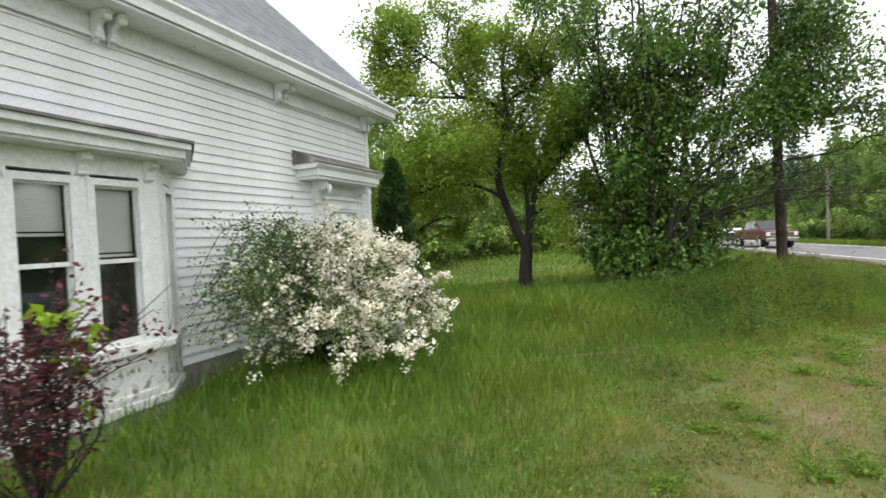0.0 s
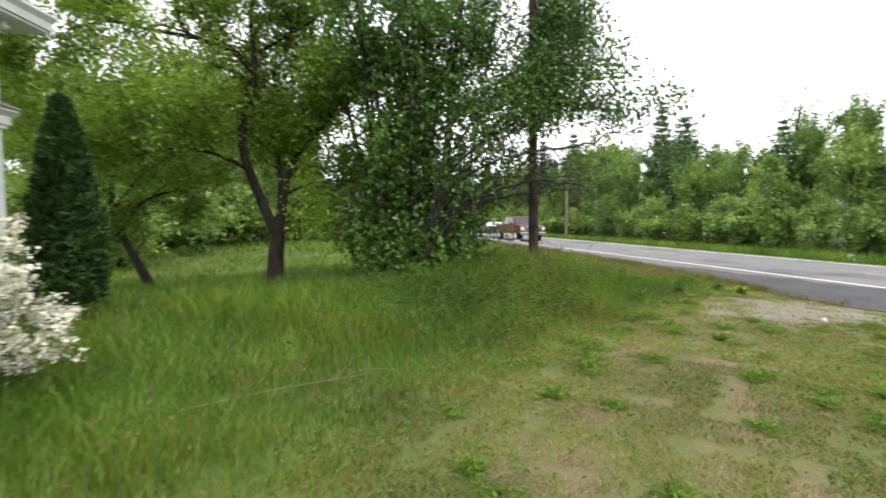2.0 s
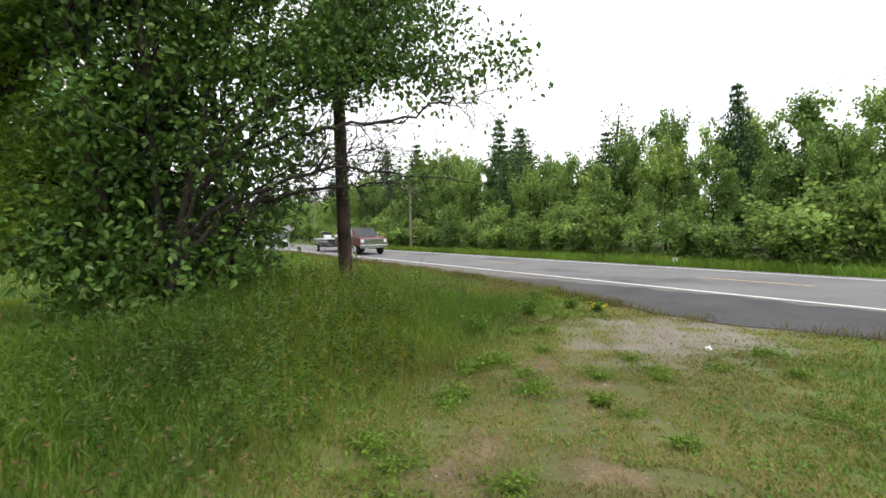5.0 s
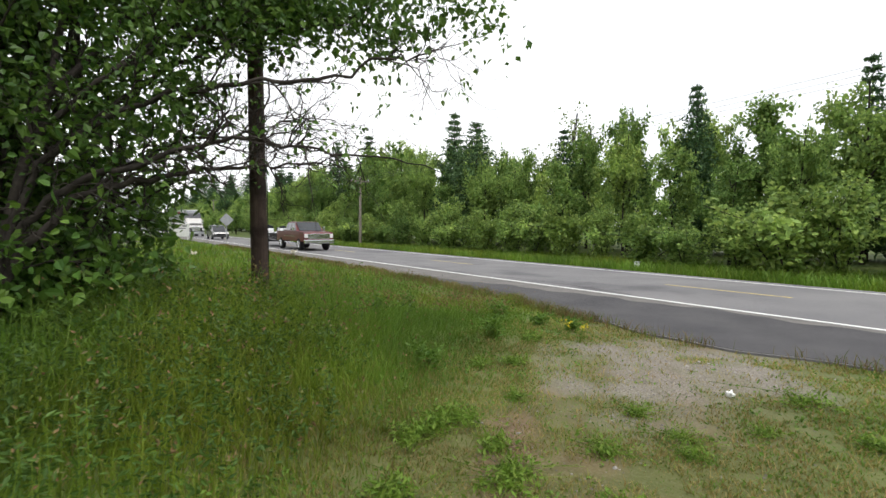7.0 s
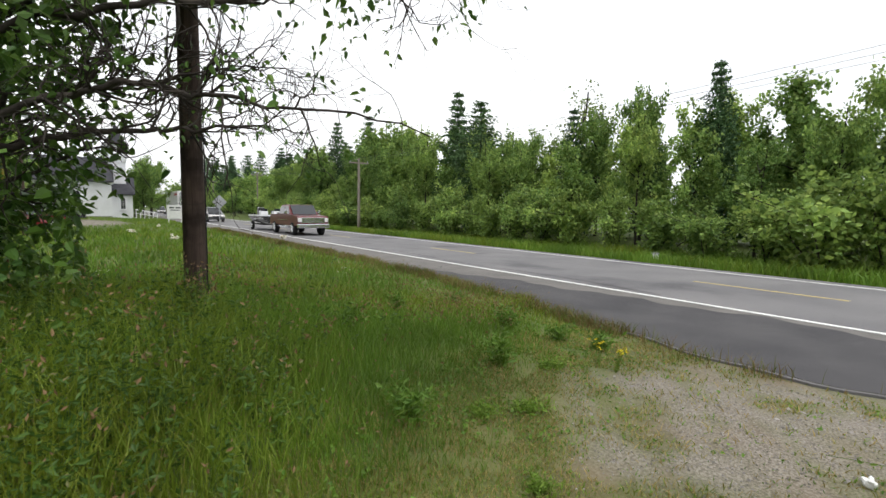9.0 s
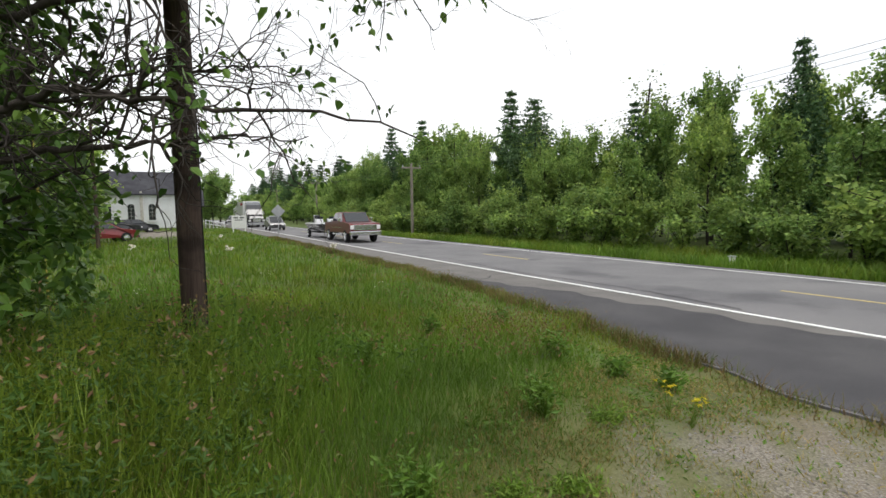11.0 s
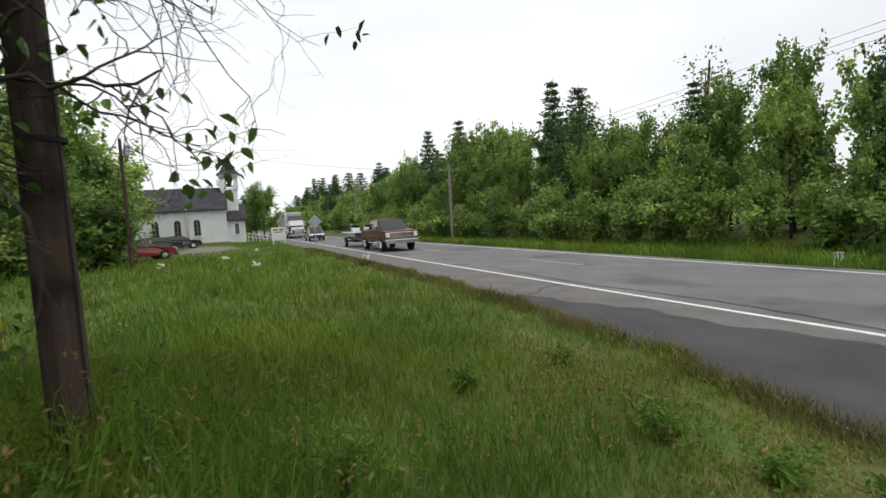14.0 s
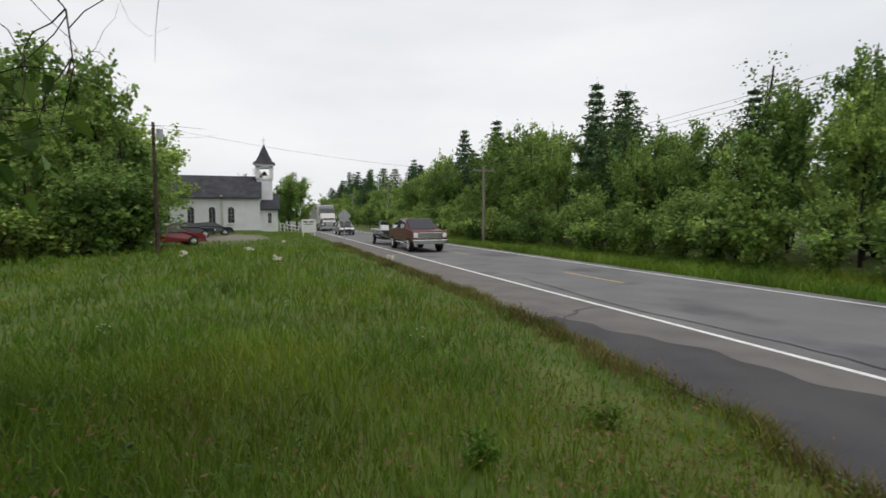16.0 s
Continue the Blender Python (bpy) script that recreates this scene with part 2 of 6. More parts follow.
PETAL = leafy("white_petals", [(0.78, 0.74, 0.62), (0.86, 0.83, 0.74), (0.70, 0.62, 0.48)], 0.25, 0.6, gain=(1.0, 1.0, 1.0))
GOLD = leafy("yellow_petals", [(0.62, 0.52, 0.02), (0.7, 0.6, 0.04)], 0.3, 0.6, gain=(1.0, 1.0, 1.0))
STALK = leafy("dry_stalks", [(0.30, 0.24, 0.13), (0.22, 0.18, 0.09)], 0.2, 0.7, gain=(1.0, 1.0, 1.0))


# ---------- mesh helpers ----------
def mesh_of(name, verts, faces, material, smooth=False):
    """A mesh from an array of points and an array of triangles or quads."""
    v, f = np.asarray(verts, np.float32), np.asarray(faces, np.int32)
    me = bpy.data.meshes.new(name)
    n, k = f.shape
    me.vertices.add(len(v))
    me.vertices.foreach_set("co", v.ravel())
    me.loops.add(n * k)
    me.loops.foreach_set("vertex_index", f.ravel())
    me.polygons.add(n)
    me.polygons.foreach_set("loop_start", np.arange(0, n * k, k, dtype=np.int32))
    me.polygons.foreach_set("use_smooth", np.full(n, smooth))
    me.update(calc_edges=True)
    me.materials.append(material)
    return me


def attach(name, me, parent=None, label=""):
    ob = new(name, me)
    if parent:
        ob.parent = parent
    return tagged(ob, label)


def part(name, bm, material, parent=None, label="", smooth=False):
    me = bpy.data.meshes.new(name)
    bm.to_mesh(me)
    bm.free()
    me.materials.append(material)
    if smooth:
        for p in me.polygons:
            p.use_smooth = True
    return attach(name, me, parent, label)


def empty(name, m, label, category, group=""):
    ob = new(name)
    ob.matrix_world = m
    return tagged(ob, label, category, group)


def bm_box(bm, x0, x1, y0, y1, z0, z1, m=None):
    vs = [bm.verts.new((x, y, z)) for z in (z0, z1) for x, y in ((x0, y0), (x1, y0), (x1, y1), (x0, y1))]
    for f in ((3, 2, 1, 0), (4, 5, 6, 7), (0, 1, 5, 4), (1, 2, 6, 5), (2, 3, 7, 6), (3, 0, 4, 7)):
        bm.faces.new([vs[i] for i in f])
    if m:
        bmesh.ops.transform(bm, matrix=m, verts=vs)
    return vs


def boxes(*dims, bevel=0.0):
    bm = bmesh.new()
    for d in dims:
        bm_box(bm, *d)
    if bevel:
        bmesh.ops.bevel(bm, geom=bm.edges[:], offset=bevel, segments=2, affect="EDGES", profile=0.5)
    return bm


def extrude_xz(profile, y0, y1):
    """A solid: a profile of (x, z) points drawn out from y0 to y1."""
    bm = bmesh.new()
    a = [bm.verts.new((x, y0, z)) for x, z in profile]
    b = [bm.verts.new((x, y1, z)) for x, z in profile]
    n = len(a)
    bm.faces.new(a)
    bm.faces.new(b[::-1])
    for i in range(n):
        bm.faces.new((a[i], b[i], b[(i + 1) % n], a[(i + 1) % n]))
    bmesh.ops.recalc_face_normals(bm, faces=bm.faces)
    return bm


def extrude_yz(profile, x0, x1):
    bm = extrude_xz(profile, x0, x1)
    for v in bm.verts:
        v.co = Vector((v.co.y, v.co.x, v.co.z))
    bmesh.ops.recalc_face_normals(bm, faces=bm.faces)
    return bm


def cyl(bm, p, q, r0, r1, n=12):
    p, q = Vector(p), Vector(q)
    m = Matrix.Translation((p + q) / 2) @ (q - p).to_track_quat("Z", "Y").to_matrix().to_4x4()
    bmesh.ops.create_cone(bm, cap_ends=True, segments=n, radius1=r0, radius2=r1, depth=(q - p).length, matrix=m)
    return bm


def cyls(*items, n=12):
    bm = bmesh.new()
    for i in items:
        cyl(bm, *i, n=n)
    return bm


def tubes(lines, sides=6):
    """Tapered tubes along polylines [(points, radii)], as arrays."""
    V, F, base = [], [], 0
    ang = np.arange(sides) * 2 * np.pi / sides
    for pts, rad in lines:
        pts, rad = np.asarray(pts, float), np.asarray(rad, float)
        d = np.gradient(pts, axis=0)
        d /= np.linalg.norm(d, axis=1)[:, None] + 1e-9
        ref = np.array([0.0, 0, 1]) if abs(d[0][2]) < 0.9 else np.array([1.0, 0, 0])
        a = np.cross(d, ref)
        a /= np.linalg.norm(a, axis=1)[:, None] + 1e-9
        b = np.cross(d, a)
        ring = pts[:, None] + rad[:, None, None] * (np.cos(ang)[None, :, None] * a[:, None] + np.sin(ang)[None, :, None] * b[:, None])
        n = len(pts)
        V.append(ring.reshape(-1, 3))
        i = np.arange(n - 1)[:, None] * sides + np.arange(sides)[None]
        j = np.arange(n - 1)[:, None] * sides + (np.arange(sides)[None] + 1) % sides
        F.append(np.stack([i, j, j + sides, i + sides], -1).reshape(-1, 4) + base)
        base += n * sides
    return np.concatenate(V), np.concatenate(F)


def branches(lines, sides=8):
    """Thick limbs with many sides, thin twigs with three."""
    thick = [l for l in lines if l[1][0] > 0.03]
    thin = [l for l in lines if l[1][0] <= 0.03]
    out = [tubes(g, k) for g, k in ((thick, sides), (thin, 3)) if g]
    V, F, b = [], [], 0
    for v, f in out:
        V.append(v)
        F.append(f + b)
        b += len(v)
    return np.concatenate(V), np.concatenate(F)


def leaves(pos, size, rng, droop=0.3, width=0.55, up=0.4, full=False):
    """Folded leaves, two triangles each, at the points given."""
    n = len(pos)
    size = np.broadcast_to(size, (n,)) * rng.uniform(0.65, 1.3, n)
    d = rng.normal(size=(n, 3))
    d[:, 2] = d[:, 2] * 0.6 - droop
    d /= np.linalg.norm(d, axis=1)[:, None]
    nrm = rng.normal(size=(n, 3)) + np.array([0, 0, up * 2])
    s = np.cross(d, nrm)
    s /= np.linalg.norm(s, axis=1)[:, None] + 1e-9
    fold = np.cross(s, d)
    L, Wd = size[:, None], (size * width * 0.5)[:, None]
    if full:
        a, c = pos + d * L * 0.28 + fold * Wd * 0.3, pos + d * L * 0.66 + fold * Wd * 0.25 - np.array([0, 0, 0.04]) * L
        V = np.stack([pos, a + s * Wd * 0.95, c + s * Wd * 0.75, pos + d * L - np.array([0, 0, 0.12]) * L, c - s * Wd * 0.75, a - s * Wd * 0.95], 1).reshape(-1, 3)
        b = np.arange(n)[:, None] * 6
        return V, np.concatenate([b + np.array([[0, 1, 2]]), b + np.array([[0, 2, 3]]), b + np.array([[0, 3, 4]]), b + np.array([[0, 4, 5]])])
    mid = pos + d * L * 0.45 + fold * Wd * 0.35
    V = np.stack([pos, mid + s * Wd, pos + d * L, mid - s * Wd], 1).reshape(-1, 3)
    b = np.arange(n)[:, None] * 4
    F = np.concatenate([b + np.array([[0, 1, 2]]), b + np.array([[0, 2, 3]])])
    return V, F


def wander(p, d, length, n, rng, jit=0.18, lift=0.05):
    pts = [np.asarray(p, float)]
    d = np.asarray(d, float) / np.linalg.norm(d)
    for _ in range(n):
        d = d + rng.normal(size=3) * jit + np.array([0, 0, lift])
        d /= np.linalg.norm(d)
        pts.append(pts[-1] + d * length / n)
    return np.array(pts)


def sprout(line, count, length, rng, lo=0.3, spread=0.9, lift=0.05, r=0.02, n=5, jit=0.2):
    """Side branches along a polyline (points, radii)."""
    pts, rad = line
    out = []
    for _ in range(count):
        t = rng.uniform(lo, 1.0) * (len(pts) - 1)
        i = min(int(t), len(pts) - 2)
        p = pts[i] + (pts[i + 1] - pts[i]) * (t - i)
        d = (pts[i + 1] - pts[i])
        d = d / np.linalg.norm(d) + rng.normal(size=3) * spread
        w = wander(p, d, length * rng.uniform(0.55, 1.25), n, rng, jit, lift)
        r0 = min(r, rad[i] * 0.75)
        out.append((w, np.linspace(r0, r0 * 0.3, n + 1)))
    return out


def along(lines, per, rng, lo=0.2, spread=0.06):
    """Points scattered along polylines."""
    P = []
    for pts, _ in lines:
        t = rng.uniform(lo, 1.0, per) * (len(pts) - 1)
        i = np.minimum(t.astype(int), len(pts) - 2)
        P.append(pts[i] + (pts[i + 1] - pts[i]) * (t - i)[:, None] + rng.normal(size=(per, 3)) * spread)
    return np.concatenate(P)


def smooth_line(pts, r0, r1, per=4):
    pts = np.asarray(pts, float)
    t = np.linspace(0, len(pts) - 1, (len(pts) - 1) * per + 1)
    tan = np.gradient(pts, axis=0)
    i = np.minimum(t.astype(int), len(pts) - 2)
    u = (t - i)[:, None]
    q = (2 * u**3 - 3 * u**2 + 1) * pts[i] + (u**3 - 2 * u**2 + u) * tan[i] + (3 * u**2 - 2 * u**3) * pts[i + 1] + (u**3 - u**2) * tan[i + 1]
    return q, r0 + (r1 - r0) * np.linspace(0, 1, len(t)) ** 0.8


# ---------- the lie of the land ----------
DRIVE = np.array([(0.9, -8), (1.1, -2), (1.9, 2.5), (3.2, 5.6), (5.6, 8.0), (8.2, 9.7), (11.2, 11.0)], float)


def road_edge(y):
    """Where the near tar meets the verge: it widens at the driveway mouth."""
    y = np.asarray(y, float)
    return 12.3 - 1.35 * np.exp(-((y - 10.8) / 3.8) ** 2) - 0.35 * np.exp(-((y - 17.0) / 4.0) ** 2) + 0.06 * np.sin(y * 1.7) + 0.05 * np.sin(y * 4.3)


def drive_dist(x, y):
    p = np.stack([np.asarray(x, float), np.asarray(y, float)], -1)
    best = np.full(p.shape[:-1], 1e9)
    for a, b in zip(DRIVE[:-1], DRIVE[1:]):
        d = b - a
        t = np.clip(((p - a) @ d) / (d @ d), 0, 1)
        best = np.minimum(best, np.linalg.norm(p - (a + t[..., None] * d), axis=-1))
    return best


def lie(x, y):
    """Height of the ground."""
    x, y = np.asarray(x, float), np.asarray(y, float)
    z = 0.04 * np.sin(x * 0.7 + 1) * np.cos(y * 0.6) + 0.02 * np.sin(x * 2.1 + y * 1.3)
    z = z - 0.12 * np.clip((-x - 1.0) / 4, 0, 1)
    z = z - 0.45 * np.exp(-(((x + 5) / 5) ** 2 + ((y - 25) / 8) ** 2))
    z = z + 0.48 * np.exp(-(((x - 5.2) / 3.0) ** 2 + ((y - 15.0) / 3.2) ** 2))
    z = z + 0.25 * np.clip((y - 40) / 40, 0, 1) * np.clip((9.5 - x) / 6, 0, 1)
    edge = road_edge(y)
    near = np.clip((x - (edge - 1.6)) / 1.4, 0, 1)
    z = z * (1 - near) - 0.03 * near
    z = np.where(x > 20.6, -0.03 - 0.22 * np.clip((x - 20.6) / 2, 0, 1) + 0.5 * np.clip((x - 23) / 8, 0, 1), z)
    return z


# ---------- ground and road ----------
def spaced(fine_lo, fine_hi, step, far):
    out = [fine_lo]
    s = step
    while out[0] > -far:
        s *= 1.22
        out.insert(0, out[0] - s)
    out += list(np.arange(fine_lo + step, fine_hi, step))
    s = step
    while out[-1] < far:
        s *= 1.22
        out.append(out[-1] + s)
    return np.array(out)


def ground_material():
    m = surface("rough_lawn_soil", (0.055, 0.09, 0.018), (0.10, 0.125, 0.03), 0.95, 0, 0.9, 30, 0.5)
    nodes, links = m.node_tree.nodes, m.node_tree.links
    p = nodes["Principled BSDF"]
    old = p.inputs["Base Color"].links[0].from_socket
    at = nodes.new("ShaderNodeAttribute")
    at.attribute_name = "bare"
    bare = mix_node(nodes, links, ramp_node(nodes, links, noise_node(nodes, links, 3.5, 6.0), 0.35, 0.65), (0.10, 0.066, 0.036), (0.165, 0.115, 0.066))
    bare = mix_node(nodes, links, ramp_node(nodes, links, noise_node(nodes, links, 45.0, 3.0), 0.55, 0.75), bare, (0.25, 0.21, 0.155))
    col = mix_node(nodes, links, at.outputs["Fac"], old, bare)
    a2 = nodes.new("ShaderNodeAttribute")
    a2.attribute_name = "gravel"
    grey = mix_node(nodes, links, ramp_node(nodes, links, noise_node(nodes, links, 60.0, 3.0), 0.4, 0.62), (0.13, 0.112, 0.09), (0.27, 0.245, 0.205))
    col = mix_node(nodes, links, a2.outputs["Fac"], col, grey)
    links.new(col, p.inputs["Base Color"])
    return m


def fuzz(x, y, s):
    return 0.5 * np.sin(x * s * 1.3 + 2.1 * np.sin(y * s * 0.7)) + 0.5 * np.cos(y * s * 1.1 + 1.7 * np.sin(x * s * 0.9 + 1))


def bare_at(x, y):
    d = drive_dist(x, y) + 0.35 * fuzz(x, y, 1.6) + 0.25 * fuzz(x, y, 4.7)
    track = np.exp(-((np.abs(d - 0.35)) / 0.55) ** 2)
    return np.clip(track * (0.56 + 0.42 * fuzz(x, y, 2.3) + 0.45 * fuzz(x, y, 6.3)), 0, 1) * (d < 2.2)


def gravel_at(x, y):
    r = np.hypot((x - 9.4) / 2.0, (y - 9.9) / 1.5) + 0.22 * fuzz(x, y, 2.2) + 0.12 * fuzz(x, y, 6.0)
    lot = np.clip(1.4 - np.hypot((x - 3.0) / 5.0, (y - 63) / 9.0) * 1.2, 0, 1)
    patch = np.clip(1.2 - r, 0, 1) * 1.3 * np.clip(0.75 + 0.7 * fuzz(x, y, 3.7) + 0.35 * fuzz(x, y, 9.0), 0.1, 1)
    return np.clip(patch + lot * 1.5, 0, 1)


gx, gy = spaced(-12, 22, 0.2, 1500), spaced(-6, 30, 0.2, 1500)
GX, GY = np.meshgrid(gx, gy)
gv = np.stack([GX, GY, lie(GX, GY)], -1).reshape(-1, 3)
ii = (np.arange(len(gy) - 1)[:, None] * len(gx) + np.arange(len(gx) - 1)[None]).ravel()
gme = mesh_of("ground", gv, np.stack([ii, ii + 1, ii + 1 + len(gx), ii + len(gx)], 1), ground_material(), True)
for nm, fn in (("bare", bare_at), ("gravel", gravel_at)):
    gme.attributes.new(nm, "FLOAT", "POINT").data.foreach_set("value", fn(gv[:, 0], gv[:, 1]).astype(np.float32))
track = 0.34 * np.clip(1.6 - drive_dist(gv[:, 0], gv[:, 1]) / 1.7 + 0.3 * fuzz(gv[:, 0], gv[:, 1], 1.9), 0, 1)
gme.attributes["bare"].data.foreach_set("value", np.maximum(track, bare_at(gv[:, 0], gv[:, 1])).astype(np.float32))
tagged(new("ground", gme), "rough lawn with a worn dirt driveway and gravel", "ground", kind="structure")


def strip(name, x0, x1, ys, z0, z1, material, label, category="road"):
    ys = np.asarray(ys, float)
    a, b = np.broadcast_to(x0, ys.shape), np.broadcast_to(x1, ys.shape)
    n = len(ys)
    V = np.concatenate([np.stack([a, ys, np.full(n, z1)], 1), np.stack([b, ys, np.full(n, z1)], 1), np.stack([a, ys, np.full(n, z0)], 1), np.stack([b, ys, np.full(n, z0)], 1)])
    i = np.arange(n - 1)
    F = np.concatenate([np.stack([i, i + n, i + n + 1, i + 1], 1), np.stack([i + 2 * n, i, i + 1, i + 2 * n + 1], 1), np.stack([i + n, i + 3 * n, i + 3 * n + 1, i + n + 1], 1)])
    return tagged(new(name, mesh_of(name, V, F, material)), label, category, kind="structure")


ys = np.concatenate([np.arange(-400, -10, 10), np.arange(-10, 60, 0.25), np.arange(60, 900, 10)])
strip("road", road_edge(ys), 20.55, ys, -0.12, 0.0, ASPHALT, "two-lane grey asphalt road with pale worn lanes")
strip("road_shoulder", road_edge(ys) + 0.03, 14.25, ys, -0.05, 0.004, OLDTAR, "pale worn asphalt shoulder with frayed edge")
yd = np.arange(-6, 20.2, 0.1)
bound = 13.95 - 0.9 * np.clip((yd - 12) / 7.5, 0, 1.1) - 0.35 * np.clip((yd - 18) / 2, 0, 1) + 0.10 * np.sin(yd * 2.3) + 0.07 * np.sin(yd * 5.9 + 1)
bound = np.maximum(bound, road_edge(yd) + 0.08)
strip("road_patch", road_edge(yd) + 0.05, bound, yd, -0.02, 0.008, NEWTAR, "darker tar patch across the driveway mouth")
strip("edge_line", 14.27, 14.39, ys, 0.0, 0.009, LINE, "solid white painted edge line", "road marking")
strip("edge_line", 19.9, 20.0, ys, 0.0, 0.006, LINE, "faded white painted edge line", "road marking")
for y0 in np.arange(-8, 260, 12.2):
    strip("centre_line", 17.3, 17.41, np.linspace(y0 + 7.4, y0 + 10.6, 5), 0.0, 0.006, YELLOW, "worn yellow centre dash", "road marking")
rng = np.random.default_rng(5)
for pts in ([(12.35, 19.2), (12.75, 19.9), (13.25, 20.2), (13.5, 20.55), (14.2, 20.7)], [(14.6, 14), (14.9, 17), (14.7, 21), (15.1, 26)]):
    line, _ = smooth_line([(x, y, 0) for x, y in pts], 1, 1, 8)
    line[:, :2] += rng.normal(size=(len(line), 2)) * 0.03
    nrm = np.gradient(line, axis=0)
    nrm = np.stack([-nrm[:, 1], nrm[:, 0], nrm[:, 2] * 0], 1)
    nrm /= np.linalg.norm(nrm, axis=1)[:, None]
    V = np.concatenate([line + nrm * 0.018 + (0, 0, 0.0125), line - nrm * 0.018 + (0, 0, 0.0125)])
    i = np.arange(len(line) - 1)
    tagged(new("road_crack", mesh_of("road_crack", V, np.stack([i, i + 1, i + 1 + len(line), i + len(line)], 1), NEWTAR)), "dark branching crack in the asphalt", "road crack", kind="structure")

# ---------- the white house ----------
HOUSE = pose(-5.909, 1.042, 0, 0, 0, 80)  # x along the front wall, -y out of it
house = empty("house", HOUSE, "old white clapboard house with grey shingle roof", "house")
S0, S1, DEPTH = -6.0, 10.45, 7.5
EAVE, FRIEZE, BASE = 4.95, 4.45, 0.25
part("wall", boxes((S0, S1, 0.03, 0.2, -0.4, 4.92), (S0, S0 + 0.18, 0.2, DEPTH, -0.4, 4.92), (S0 + 0.18, S1, DEPTH - 0.18, DEPTH, -0.4, 4.92)), PAINT, house)
bm = extrude_yz([(0.2, -0.4), (DEPTH - 0.18, -0.4), (DEPTH - 0.18, 4.92), (DEPTH / 2, 8.35), (0.2, 4.92)], S1 - 0.18, S1)
part("gable_wall", bm, PAINT, house)
bm = extrude_yz([(0.2, 4.92), (DEPTH - 0.18, 4.92), (DEPTH / 2, 8.35)], S0, S0 + 0.18)
part("gable_wall", bm, PAINT, house)
part("foundation", boxes((S0 - 0.02, S1 + 0.02, -0.02, 0.03, -0.4, BASE - 0.01)), STONE, house, "grey stone foundation")
PITCH = 0.95
for sgn, nm in ((1, "roof"), (-1, "roof")):
    y_e, y_r = (-0.55, DEPTH / 2) if sgn == 1 else (DEPTH + 0.55, DEPTH / 2)
    zr = EAVE + (DEPTH / 2 + 0.55) * PITCH
    part(nm, extrude_yz([(y_e, EAVE + 0.02), (y_r, zr), (y_r, zr - 0.16), (y_e, EAVE - 0.12)] if sgn == 1 else [(y_e, EAVE + 0.02), (y_e, EAVE - 0.12), (y_r, zr - 0.16), (y_r, zr)], S0 - 0.4, S1 + 0.42), SHINGLE, house, "weathered grey asphalt shingle roof")
# eave: fascia, soffit, gutter moulding and frieze
part("fascia", boxes((S0 - 0.42, S1 + 0.44, -0.59, -0.55, 4.76, 4.93), bevel=0.006), TRIM, house)
part("crown_moulding", extrude_yz([(-0.59, 4.88), (-0.66, 4.95), (-0.66, 4.99), (-0.55, 5.0), (-0.55, 4.88)], S0 - 0.43, S1 + 0.45), TRIM, house, "grey-white moulded gutter edge")
part("soffit", boxes((S0 - 0.4, S1 + 0.42, -0.55, 0.03, 4.72, 4.755)), TRIM, house)
part("frieze", boxes((S0, S1 + 0.03, -0.05, 0.03, FRIEZE, 4.72)), TRIM, house, "plain white frieze board")
part("frieze_moulding", boxes((S0, S1 + 0.05, -0.085, -0.05, FRIEZE - 0.02, FRIEZE + 0.05), bevel=0.012), TRIM, house)
part("rake_board", extrude_yz([(-0.55, EAVE - 0.13), (DEPTH / 2, EAVE - 0.13 + (DEPTH / 2 + 0.55) * PITCH), (DEPTH / 2, EAVE - 0.33 + (DEPTH / 2 + 0.55) * PITCH), (-0.55, EAVE - 0.3)], S1 + 0.38, S1 + 0.42), TRIM, house)
part("corner_board", boxes((S1 - 0.13, S1 + 0.02, -0.045, 0.03, BASE, FRIEZE), bevel=0.008), TRIM, house)


def bracket_profile(h, d):
    pts = [(0, h), (-d, h), (-d, h - 0.05 * h / 0.3)]
    for k in range(9):
        t = k / 8
        pts.append((-d * (1 - t) * (0.75 + 0.25 * math.cos(t * 9)) - 0.03 * (1 - t), h * 0.85 * (1 - t)))
    return pts + [(0, 0)]


def bracket(x, z, h, d, w, parent, y=0.0):
    bm = extrude_yz([(y + a, z + b) for a, b in bracket_profile(h, d)], x - w / 2, x + w / 2)
    cyl(bm, (x - w * 0.7, y - d * 0.82, z + h * 0.78), (x + w * 0.7, y - d * 0.82, z + h * 0.78), h * 0.13, h * 0.13, 12)
    cyl(bm, (x - w * 0.7, y - d * 0.25, z + h * 0.22), (x + w * 0.7, y - d * 0.25, z + h * 0.22), h * 0.1, h * 0.1, 12)
    return part("bracket", bm, TRIM, parent, "scrolled white wooden bracket")


for x in (-5.2, -2.0, 1.0, 4.15, 7.3, 10.2):
    for dx in (-0.09, 0.09):
        bracket(x + dx, 4.36, 0.36, 0.26, 0.075, house, -0.085)

